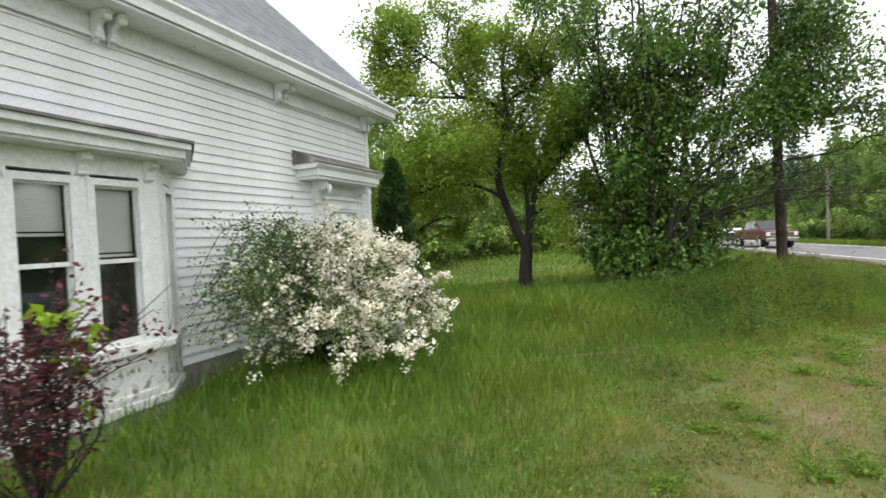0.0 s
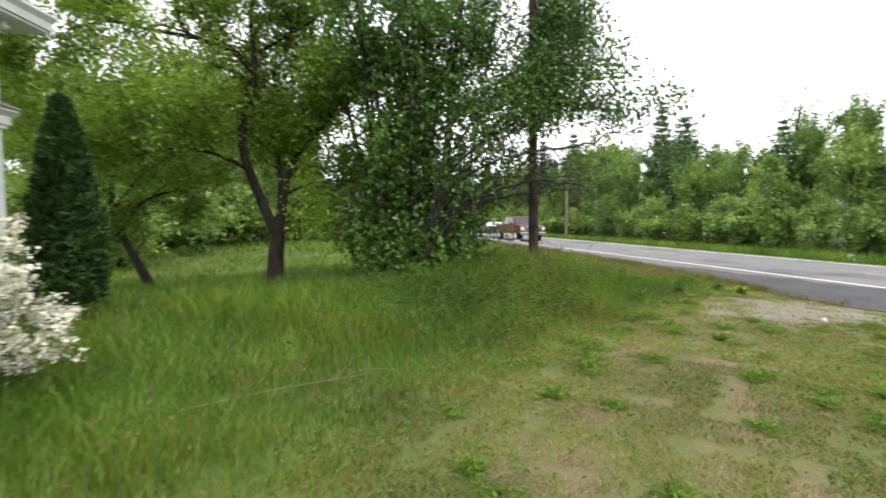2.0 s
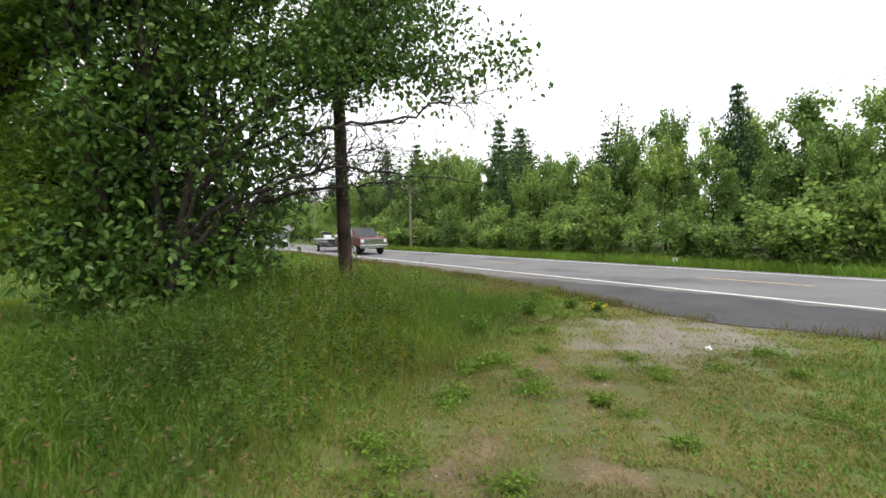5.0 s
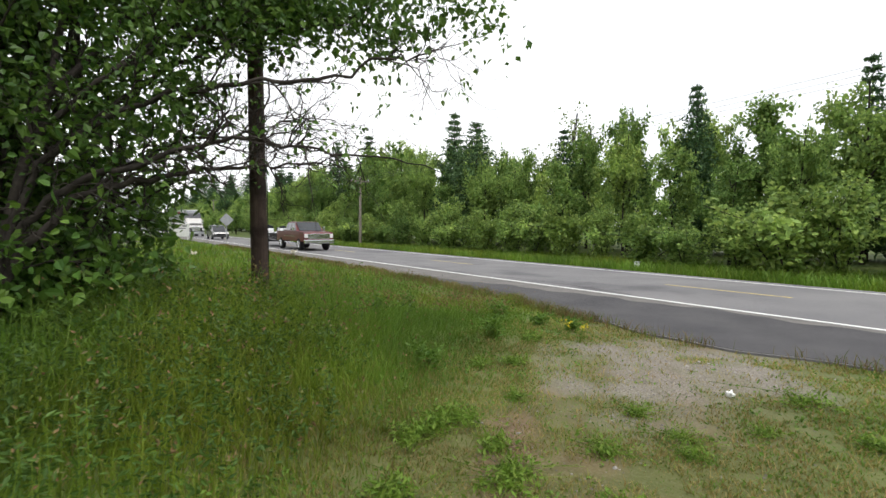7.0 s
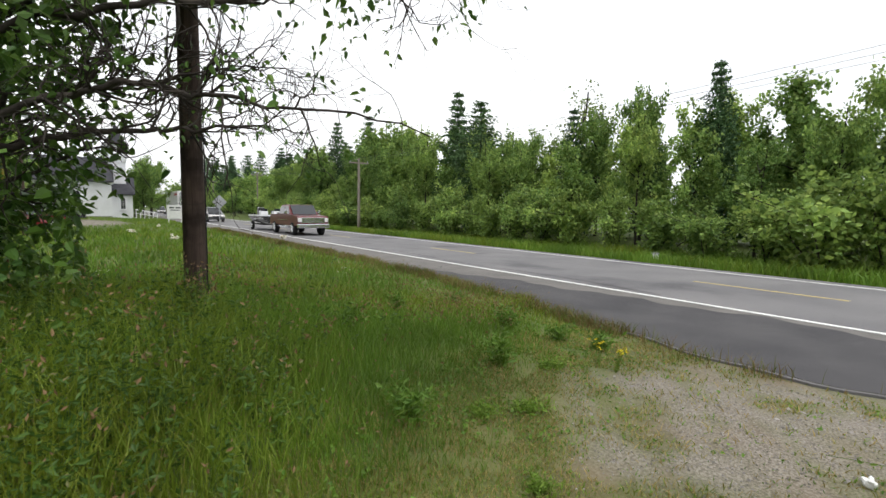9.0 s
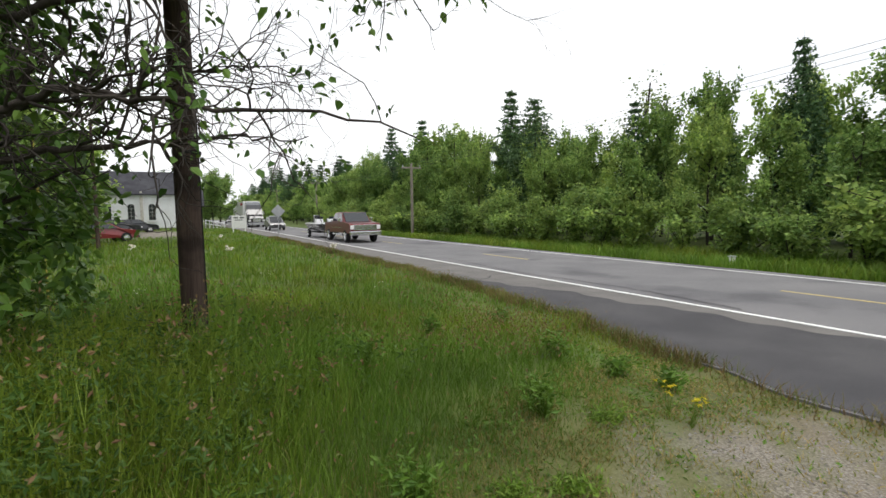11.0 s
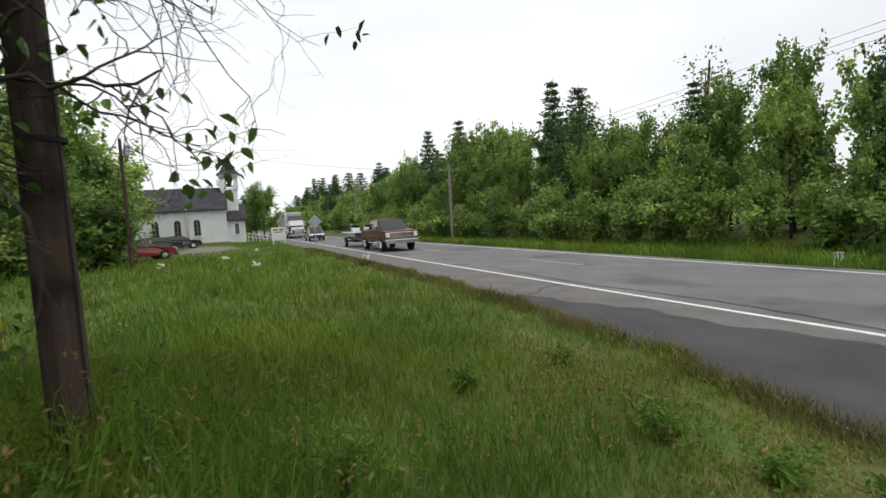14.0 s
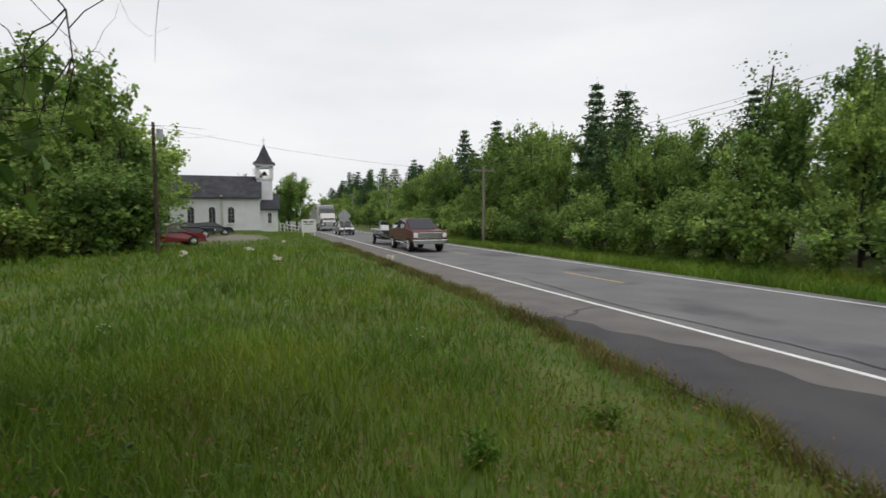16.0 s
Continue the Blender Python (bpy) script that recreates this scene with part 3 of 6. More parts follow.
# door with its bracketed hood
door = attach("front_door", None, house)
door.location = (-0.1, -0.08, -0.16)
part("casing", boxes((8.62, 8.8, -0.06, 0.03, 0.35, 2.72), (9.78, 9.96, -0.06, 0.03, 0.35, 2.72), (8.62, 9.96, -0.06, 0.03, 2.725, 2.95), bevel=0.008), TRIM, house, "wide white door casing").location = (-0.1, -0.06, -0.16)
part("casing_moulding", boxes((8.56, 10.02, -0.1, -0.06, 2.9, 2.97), (8.7, 9.88, -0.085, -0.06, 2.66, 2.71), bevel=0.01), TRIM, house).location = (-0.1, -0.06, -0.16)
part("door_panel", boxes((8.805, 9.775, -0.01, 0.03, 0.4, 1.5), (8.805, 8.95, -0.01, 0.03, 1.5, 2.55), (9.63, 9.775, -0.01, 0.03, 1.5, 2.55), (8.95, 9.63, -0.01, 0.03, 2.45, 2.72), (8.95, 9.63, -0.025, -0.01, 0.55, 0.9), (8.95, 9.63, -0.025, -0.01, 1.0, 1.4)), TRIM, door)
part("door_glass", boxes((8.95, 9.63, 0.012, 0.018, 1.5, 2.45)), glassy("dark_door_glass", (0.05, 0.055, 0.055), 0.08), door)
bm = bmesh.new()
for k in range(9):
    a = math.pi * 2 * k / 9
    cyl(bm, (9.29, 0.0, 2.0), (9.29 + 0.32 * math.cos(a), 0.0, 2.0 + 0.44 * math.sin(a)), 0.012, 0.012, 6)
for k in range(16):
    a, b = math.pi * 2 * k / 16, math.pi * 2 * (k + 1) / 16
    for r in (0.4, 1.0):
        cyl(bm, (9.29 + 0.31 * r * math.cos(a), 0, 2 + 0.43 * r * math.sin(a)), (9.29 + 0.31 * r * math.cos(b), 0, 2 + 0.43 * r * math.sin(b)), 0.012, 0.012, 6)
part("leaded_bars", bm, TRIM, door, "white radiating bars in the oval light")
part("door_knob", cyls(((8.87, -0.06, 1.35), (8.87, -0.01, 1.35), 0.03, 0.02)), CHROME, door)
part("threshold", boxes((8.6, 9.98, -0.18, 0.03, 0.22, 0.34), bevel=0.01), STONE, house)
hood = attach("door_hood", None, house)
hood.location = (-0.05, 0, -0.2)
part("hood_soffit", boxes((7.85, 10.1, -0.46, 0.02, 3.28, 3.33)), TRIM, hood)
part("hood_fascia", boxes((7.8, 10.14, -0.5, 0.02, 3.33, 3.46), bevel=0.012), TRIM, hood)
part("hood_crown", extrude_yz([(0.02, 3.46), (-0.5, 3.46), (-0.58, 3.52), (-0.58, 3.55), (0.02, 3.55)], 7.72, 10.2), TRIM, hood)
part("hood_roof", extrude_yz([(0.02, 3.55), (-0.6, 3.55), (-0.6, 3.575), (0.02, 3.85)], 7.7, 10.22), BAYROOF, hood, "weathered dark hood roofing with peeling edge")
for x in (8.3, 9.82):
    bracket(x, 2.78, 0.5, 0.36, 0.1, hood, 0.0)
    part("turned_drop", cyls(((x, -0.4, 3.05), (x, -0.4, 3.12), 0.03, 0.05), ((x, -0.4, 3.12), (x, -0.4, 3.2), 0.055, 0.04), n=14), TRIM, hood)
    part("side_pendant", boxes((x - 0.05, x + 0.05, -0.05, 0.0, 2.3, 2.78), bevel=0.015), TRIM, hood)

# bay window: five-sided, front face between x = 2.15 and 4.2, 0.62 m out
bay = attach("bay_window", None, house)
A0, A1, OUT, J0, J1 = 2.3, 4.34, 0.62, 1.5, 5.1
PLAN = [(J0, 0.03), (A0, -OUT), (A1, -OUT), (J1, 0.03)]


def bay_ring(z0, z1, grow, material, name, label="", inset=0.0):
    """A band round the three faces of the bay."""
    c = Vector(((A0 + A1) / 2, 0.4))
    bm = bmesh.new()
    pts = [(J0 - grow * 0.75, 0.03), (A0 - grow * 0.35, -OUT - grow), (A1 + grow * 0.35, -OUT - grow), (J1 + grow * 0.75, 0.03)]
    lo = [bm.verts.new((x, y, z0)) for x, y in pts]
    hi = [bm.verts.new((x, y, z1)) for x, y in pts]
    bm.faces.new(lo)
    bm.faces.new(hi[::-1])
    for i in range(4):
        j = (i + 1) % 4
        bm.faces.new((lo[i], hi[i], hi[j], lo[j]))
    bmesh.ops.recalc_face_normals(bm, faces=bm.faces)
    return part(name, bm, material, bay, label)


bay_ring(-0.4, 0.05, 0.03, STONE, "bay_foundation", "grey stone under the bay")
bay_ring(0.05, 0.70, 0.0, WORN, "bay_skirt", "white panelled skirt with peeling paint")
bay_ring(0.08, 0.17, 0.05, WORN, "skirt_board")
bay_ring(0.70, 0.735, 0.05, WORN, "sill_moulding")
bay_ring(0.735, 0.80, 0.10, WORN, "bay_sill", "worn white projecting sill")
bay_ring(2.72, 2.93, 0.0, TRIM, "bay_head")
bay_ring(2.93, 2.96, 0.30, TRIM, "bay_soffit")
bay_ring(2.96, 3.06, 0.34, TRIM, "bay_fascia")
bay_ring(3.06, 3.13, 0.42, TRIM, "bay_crown")
bay_ring(3.131, 3.162, 0.46, BAYROOF, "roof_edge", "dark weathered drip edge")
bm = bmesh.new()
lo = [bm.verts.new((x, y, 3.163)) for x, y in ((J0 - 0.33, 0.03), (A0 - 0.16, -OUT - 0.44), (A1 + 0.16, -OUT - 0.44), (J1 + 0.33, 0.03))]
hi = [bm.verts.new((x, y, 3.34)) for x, y in ((J0 + 0.1, 0.03), (A0 + 0.15, -0.12), (A1 - 0.15, -0.12), (J1 - 0.1, 0.03))]
for i in range(4):
    bm.faces.new((lo[i], lo[(i + 1) % 4], hi[(i + 1) % 4], hi[i]))
bm.faces.new(hi)
bm.faces.new(lo[::-1])
bmesh.ops.recalc_face_normals(bm, faces=bm.faces)
part("bay_roof", bm, BAYROOF, bay, "shallow dark bay roof with weathered edge")


def bay_face(p, q, openings):
    """One face of the bay between plan points, with sash windows in it."""
    p, q = Vector((*p, 0)), Vector((*q, 0))
    L = (q - p).length
    d = (q - p) / L
    m = Matrix(((d.x, -d.y, 0, p.x), (d.y, d.x, 0, p.y), (0, 0, 1, 0), (0, 0, 0, 1)))
    edges = [0.0]
    for a, b in openings:
        edges += [a, b]
    edges.append(L)
    bm = bmesh.new()
    for a, b in zip(edges[::2], edges[1::2]):
        bm_box(bm, a, b, 0.0, 0.1, 0.8, 2.72)
    bmesh.ops.transform(bm, matrix=m, verts=bm.verts)
    part("pier", bm, TRIM, bay)
    bm = bmesh.new()
    for a, b in zip(edges[::2], edges[1::2]):
        if b - a > 0.16:
            bm_box(bm, a + 0.05, b - 0.05, -0.012, 0.0, 0.9, 2.62)
    if len(bm.verts):
        bmesh.ops.transform(bm, matrix=m, verts=bm.verts)
        part("pier_panel", bm, TRIM, bay)
    else:
        bm.free()
    bm = boxes((0.12, L - 0.12, -0.02, 0.0, 0.22, 0.27), (0.12, L - 0.12, -0.02, 0.0, 0.58, 0.63), (0.12, 0.17, -0.02, 0.0, 0.27, 0.58), (L - 0.17, L - 0.12, -0.02, 0.0, 0.27, 0.58), bevel=0.006)
    bmesh.ops.transform(bm, matrix=m, verts=bm.verts)
    part("skirt_panel", bm, WORN, bay)
    for a, b in openings:
        win = attach("sash_window", None, house)

        def put(name, bm, material, label=""):
            bmesh.ops.transform(bm, matrix=m, verts=bm.verts)
            return part(name, bm, material, win, label)
        put("window_casing", boxes((a - 0.05, a + 0.035, -0.03, 0.0, 0.82, 2.66), (b - 0.035, b + 0.05, -0.03, 0.0, 0.82, 2.66), (a - 0.05, b + 0.05, -0.032, 0.0, 2.60, 2.68), bevel=0.008), TRIM)
        put("upper_sash", boxes((a + 0.0, a + 0.05, 0.02, 0.055, 1.76, 2.66), (b - 0.05, b, 0.02, 0.055, 1.76, 2.66), (a + 0.05, b - 0.05, 0.02, 0.055, 2.58, 2.66), (a + 0.05, b - 0.05, 0.02, 0.055, 1.76, 1.805)), TRIM)
        put("lower_sash", boxes((a + 0.0, a + 0.05, 0.06, 0.095, 0.8, 1.80), (b - 0.05, b, 0.06, 0.095, 0.8, 1.80), (a + 0.05, b - 0.05, 0.06, 0.095, 0.8, 0.9), (a + 0.05, b - 0.05, 0.06, 0.095, 1.755, 1.80)), TRIM)
        put("pane", boxes((a + 0.05, b - 0.05, 0.036, 0.04, 1.805, 2.58)), PANE)
        put("pane", boxes((a + 0.05, b - 0.05, 0.076, 0.08, 0.9, 1.755)), PANE)
        put("window_sill", boxes((a - 0.08, b + 0.08, -0.07, 0.1, 0.80, 0.835), bevel=0.006), WORN)
        # added black sheets behind the panes: the room's shade put in as colour
        put("dark_interior", boxes((a - 0.1, b + 0.1, 0.19, 0.2, 0.8, 2.72), (a - 0.1, a - 0.09, 0.1, 0.19, 0.8, 2.72), (b + 0.09, b + 0.1, 0.1, 0.19, 0.8, 2.72), (a - 0.1, b + 0.1, 0.1, 0.19, 0.801, 0.806)), ROOMSHADE)
        low = 2.1 if a < 0.7 else 1.86
        slat = boxes((a + 0.03, b - 0.03, 0.12, 0.145, low - 0.03, low))
        for z in np.arange(low + 0.02, 2.60, 0.026):
            bm_box(slat, a + 0.03, b - 0.03, 0.125, 0.15, z, z + 0.003, pose(0, 0, 0))
            bm_box(slat, a + 0.03, b - 0.03, 0.14, 0.143, z + 0.001, z + 0.0255)
        put("blind", slat, BLIND, "half-drawn pale slatted blind")


Lf = A1 - A0
bay_face(PLAN[0], PLAN[1], [(0.32, 0.78)])
bay_face(PLAN[1], PLAN[2], [(0.5, 1.06), (1.24, 1.8)])
bay_face(PLAN[2], PLAN[3], [(0.26, 0.74)])
# black sheets added inside the bay as painted shade, no real lining
part("room_lining", boxes((J0 + 0.1, J1 - 0.1, 0.02, 0.028, 0.3, 2.9), (A0 + 0.05, A1 - 0.05, -0.35, -0.3, 0.75, 0.82)), ROOMSHADE, bay)
for x in (A0 + 0.14, (A0 + A1) / 2 + 0.12, A1 - 0.14):
    bracket(x, 2.66, 0.27, 0.16, 0.07, bay, -OUT)
bracket(A1 + 0.22, 2.66, 0.27, 0.16, 0.07, bay, -OUT + 0.3)
bracket(A0 - 0.22, 2.66, 0.27, 0.16, 0.07, bay, -OUT + 0.3)

# ---------- church beyond the field ----------
church = empty("church", pose(0, 86, 0.3), "white wooden country church with dark roof and belfry", "church")
CX0, CX1, CD, CE, CR = -7.0, 6.2, 8.0, 4.6, 7.7
part("nave_wall", boxes((CX0, CX1, 0, CD, -0.5, CE)), CHURCHWALL, church)
part("gable_wall", extrude_yz([(0, CE), (CD, CE), (CD / 2, CR - 0.05)], CX0 + 0.01, CX1 - 0.01), CHURCHWALL, church)
for s in (0, 1):
    e = [(-0.35, CE - 0.05), (CD / 2, CR + 0.1), (CD / 2, CR - 0.05), (-0.35, CE - 0.2)]
    if s:
        e = [(CD - y, z) for y, z in e]
    part("roof", extrude_yz(e, CX0 - 0.3, CX1 + 0.3), CHURCHROOF, church, "dark shingled church roof")
part("eave_board", boxes((CX0 - 0.2, CX1 + 0.2, -0.06, 0.0, CE - 0.45, CE - 0.1)), CHURCHWALL, church)
part("corner_board", boxes((CX1 - 0.2, CX1 + 0.03, -0.04, 0.0, -0.3, CE - 0.45)), CHURCHWALL, church)
part("plinth", boxes((CX0 - 0.03, CX1 + 0.03, -0.05, 0.0, -0.5, 0.05)), STONE, church)


def arched(x, w, z0, z1, y, parent, depth=0.05):
    win = attach("arched_window", None, parent)

    def arch(w, z0, z1):
        pts = [(x - w / 2, z0), (x + w / 2, z0)]
        zc = z1 - w / 2
        return pts + [(x + w / 2 * math.cos(a), zc + w / 2 * math.sin(a)) for a in np.linspace(0, math.pi, 9)]
    part("window_frame", extrude_xz(arch(w + 0.3, z0 - 0.12, z1 + 0.15), y - depth, y), CHURCHWALL, win)
    part("pane", extrude_xz(arch(w, z0, z1), y - depth - 0.02, y - depth), glassy("church_pane", (0.03, 0.033, 0.036), 0.15), win)
    part("glazing_bar", boxes((x - 0.03, x + 0.03, y - depth - 0.04, y - depth - 0.02, z0, z1), *[(x - w / 2, x + w / 2, y - depth - 0.038, y - depth - 0.02, z, z + 0.05) for z in np.linspace(z0 + 0.5, z1 - 0.6, 3)]), plain("grey_bar", (0.3, 0.3, 0.3)), win)
    part("window_sill", boxes((x - w / 2 - 0.2, x + w / 2 + 0.2, y - depth - 0.08, y, z0 - 0.2, z0 - 0.12)), CHURCHWALL, win)


for x in (-5.4, -2.5, 0.12, 2.5):
    arched(x, 0.8, 1.1, 3.25, 0.0, church)
part("chimney_flue", boxes((1.15, 1.5, -0.25, 0.0, -0.2, 4.1), (1.2, 1.45, -0.2, 0.05, 4.1, 4.9)), surface("stained_flue", (0.55, 0.53, 0.50), (0.40, 0.36, 0.32), 0.8), church)
vest = attach("vestibule", None, church)
part("vestibule_wall", boxes((CX1, 8.6, 1.6, 6.4, -0.5, 3.1)), CHURCHWALL, vest)
part("vestibule_gable", extrude_yz([(1.6, 3.1), (6.4, 3.1), (4.0, 5.1)], CX1 + 0.05, 8.6), CHURCHWALL, vest)
for s in (0, 1):
    e = [(1.3, 3.0), (4.0, 5.3), (4.0, 5.15), (1.3, 2.85)]
    if s:
        e = [(8 - y, z) for y, z in e]
    part("vestibule_roof", extrude_yz(e, CX1, 8.9), CHURCHROOF, vest)
arched(7.5, 0.5, 1.0, 2.5, 1.6, church)
tower = attach("bell_tower", None, church)
TX, TY, TW = 6.9, 4.0, 0.95
part("tower_shaft", boxes((TX - TW - 0.12, TX + TW + 0.12, TY - TW - 0.12, TY + TW + 0.12, 3.0, 7.3)), CHURCHWALL, tower)
part("belfry_floor", boxes((TX - TW - 0.2, TX + TW + 0.2, TY - TW - 0.2, TY + TW + 0.2, 7.3, 7.5)), CHURCHWALL, tower)
for sx in (-1, 1):
    for sy in (-1, 1):
        part("belfry_post", boxes((TX + sx * TW - 0.28, TX + sx * TW + 0.28, TY + sy * TW - 0.28, TY + sy * TW + 0.28, 7.5, 9.2)), CHURCHWALL, tower)
part("belfry_head", boxes((TX - TW - 0.28, TX + TW + 0.28, TY - TW - 0.28, TY + TW + 0.28, 9.0, 9.5), (TX - TW - 0.45, TX + TW + 0.45, TY - TW - 0.45, TY + TW + 0.45, 9.5, 9.62)), CHURCHWALL, tower)
bm = bmesh.new()
rings = []
for r, z in ((1.55, 9.62), (1.15, 9.95), (0.75, 10.75), (0.4, 11.6), (0.05, 12.45)):
    rings.append([bm.verts.new((TX + sx * r, TY + sy * r, z)) for sx, sy in ((-1, -1), (1, -1), (1, 1), (-1, 1))])
for a, b in zip(rings, rings[1:]):
    for i in range(4):
        bm.faces.new((a[i], a[(i + 1) % 4], b[(i + 1) % 4], b[i]))
bm.faces.new(rings[-1])
part("spire", bm, CHURCHROOF, tower, "dark flared pyramid spire")
part("finial", cyls(((TX, TY, 12.4), (TX, TY, 13.5), 0.05, 0.03), ((TX - 0.3, TY, 13.1), (TX + 0.3, TY, 13.1), 0.03, 0.03), n=8), STEEL, tower)
part("bell", cyls(((TX, TY, 7.9), (TX, TY, 8.3), 0.42, 0.33), ((TX, TY, 8.3), (TX, TY, 8.55), 0.33, 0.1)), plain("dark_bronze", (0.06, 0.05, 0.035), 0.5, 0.8), tower)
ramp = attach("ramp_railing", None, church)
for i in range(6):
    part("post", boxes((8.95 + i * 0.5, 9.03 + i * 0.5, 2.2, 2.28, -0.5, 0.95 - i * 0.1)), CHURCHWALL, ramp)
bm = bmesh.new()
cyl(bm, (8.9, 2.24, 0.95), (11.6, 2.24, 0.42), 0.05, 0.05, 8)
cyl(bm, (8.9, 2.24, 0.45), (11.6, 2.24, -0.05), 0.04, 0.04, 8)
part("rail", bm, CHURCHWALL, ramp)


# ---------- poles, wires, signs ----------
def utility_pole(x, y, h, r, material, label, lean=(0, 0), z=0.0):
    ob = empty("utility_pole", pose(x, y, z), label, "utility pole")
    line, rad = smooth_line([(0, 0, -0.3), (lean[0] * 0.5, lean[1] * 0.5, h / 2), (lean[0], lean[1], h)], r, r * 0.72, 6)
    V, F = tubes([(line, rad)], 20)
    attach("shaft", mesh_of("shaft", V, F, material, True), ob)
    return ob


near_pole = utility_pole(5.84, 14.1, 9.5, 0.124, POLE, "dark creosoted wooden utility pole standing in tall grass", (-0.1, 0.0), 0.4)
part("steel_band", cyls(((0, 0, 2.02), (0, 0, 2.05), 0.121, 0.121), n=20), RUBBER, near_pole)
part("ground_wire", cyls(((0.105, -0.068, 0.0), (0.085, -0.06, 2.6), 0.006, 0.006), n=6), RUBBER, near_pole)
for px, py, ph in ((23.6, 48.3, 6.1), (24.5, 86, 7.0), (23.6, -8, 7.6), (28.5, 145, 8.5)):
    p = utility_pole(px, py, ph, 0.14, GREYPOLE, "grey weathered utility pole among roadside trees")
    part("crossarm", boxes((-0.9, 0.9, -0.06, 0.06, ph - 0.45, ph - 0.33)), GREYPOLE, p)
    for dx in (-0.8, 0.0, 0.8):
        part("insulator", cyls(((dx, 0, ph - 0.33), (dx, 0, ph - 0.18), 0.045, 0.03), n=8), STEEL, p)
p = utility_pole(1.66, 42, 7.1, 0.11, POLE, "brown utility pole with transformer beside the church lot")
part("transformer", cyls(((0.3, 0, 6.2), (0.3, 0, 6.75), 0.16, 0.16), n=14), STEEL, p)
part("transformer_bracket", boxes((0.0, 0.2, -0.04, 0.04, 6.4, 6.48)), STEEL, p)


def wire(a, b, sag, r=0.007):
    t = np.linspace(0, 1, 25)[:, None]
    pts = np.array(a) * (1 - t) + np.array(b) * t
    pts[:, 2] -= sag * 4 * (t * (1 - t))[:, 0]
    V, F = tubes([(pts, np.full(25, r))], 5)
    return tagged(new("overhead_wire", mesh_of("overhead_wire", V, F, CABLE)), "thin black overhead wire strung between poles", "wire", "overhead wires")


for dx in (-0.8, 0.0, 0.8):
    wire((23.6 + dx, -8, 7.42), (23.6 + dx, 48.3, 5.92), 0.5)
    wire((23.6 + dx, 48.3, 5.92), (24.5 + dx, 86, 6.82), 0.5)
wire((1.66, 42, 6.9), (23.6, 48.3, 5.6), 0.4)

sign = empty("diamond_sign", pose(13.3, 53.7, 0), "grey metal back of a diamond road sign on a post", "road sign")
bm = boxes((-0.42, 0.42, -0.004, 0.004, -0.42, 0.42), bevel=0.003)
bmesh.ops.transform(bm, matrix=pose(0, 0, 2.15, 0, 45, 0), verts=bm.verts)
part("sign_plate", bm, STEEL, sign)
part("post", boxes((-0.035, 0.035, 0.006, 0.04, -0.2, 2.6)), STEEL, sign)
board = empty("church_notice_board", pose(11.4, 67, 0.1), "white notice board on two short legs in the grass", "notice board")
part("panel", boxes((-0.75, 0.75, -0.06, 0.06, 0.35, 1.75), bevel=0.02), SIGNWHITE, board)
for x in (-0.6, 0.6):
    part("leg", boxes((x - 0.05, x + 0.05, -0.05, 0.05, -0.3, 0.35)), SIGNWHITE, board)
part("letter_bars", boxes((-0.55, -0.1, -0.07, -0.06, 1.42, 1.56), (0.05, 0.5, -0.07, -0.06, 1.42, 1.56), (-0.45, 0.4, -0.07, -0.06, 1.2, 1.28)), SIGNINK, board)
stake = empty("thin_stake", pose(3.66, 19.5, 0.05), "thin yellow-green guy marker standing in the grass", "stake")
part("rod", cyls(((0, 0, -0.2), (-0.08, 0, 3.3), 0.022, 0.018), n=8), plain("yellow_guard", (0.34, 0.30, 0.05), 0.6), stake)
box_ = empty("roadside_box", pose(21.6, 18.6, -0.15), "small white utility box in the far verge grass", "utility box")
part("housing", boxes((-0.08, 0.08, -0.08, 0.08, 0.0, 0.38), bevel=0.02), SIGNWHITE, box_)
part("cap", boxes((-0.1, 0.1, -0.1, 0.1, 0.38, 0.43), bevel=0.015), STEEL, box_)


# ---------- vehicles ----------
def wheel(parent, x, y, r, w, rim=CHROME):
    s = 1 if x > 0 else -1
    wh = attach("wheel", None, parent)
    bm = cyls(((x - w / 2, y, r), (x + w / 2, y, r), r, r), n=28)
    bmesh.ops.bevel(bm, geom=[e for e in bm.edges if len(e.link_faces) == 2 and e.calc_face_angle(0) > 1], offset=0.04, segments=3, affect="EDGES")
    part("tyre", bm, RUBBER, wh, smooth=False)
    bm = cyls(((x + s * w * 0.42, y, r), (x + s * w * 0.52, y, r), r * 0.64, r * 0.60), n=24)
    for k in range(6):
        a = k * math.pi / 3
        cyl(bm, (x + s * w * 0.55, y, r), (x + s * w * 0.55, y + r * 0.55 * math.cos(a), r + r * 0.55 * math.sin(a)), 0.045, 0.03, 8)
    part("rim", bm, rim, wh)


def car_body(profile, half, tuck, material, parent, name="body", rise=1.0):
    """A body lofted from a side profile of (y, z), narrower towards the roof."""
    bm = bmesh.new()
    zmax = max(z for _, z in profile)
    sides = []
    for s in (-1, 1):
        sides.append([bm.verts.new((s * (half - tuck * max(0, (z - rise) / max(zmax - rise, 0.01))), y, z)) for y, z in profile])
    n = len(profile)
    for i in range(n):
        j = (i + 1) % n
        bm.faces.new((sides[0][i], sides[0][j], sides[1][j], sides[1][i]))
    bm.faces.new(sides[0][::-1])
    bm.faces.new(sides[1])
    bmesh.ops.recalc_face_normals(bm, faces=bm.faces)
    bmesh.ops.bevel(bm, geom=[e for e in bm.edges if len(e.link_faces) == 2 and e.calc_face_angle(0) > 0.35], offset=0.05, segments=2, affect="EDGES")
    return part(name, bm, material, parent)


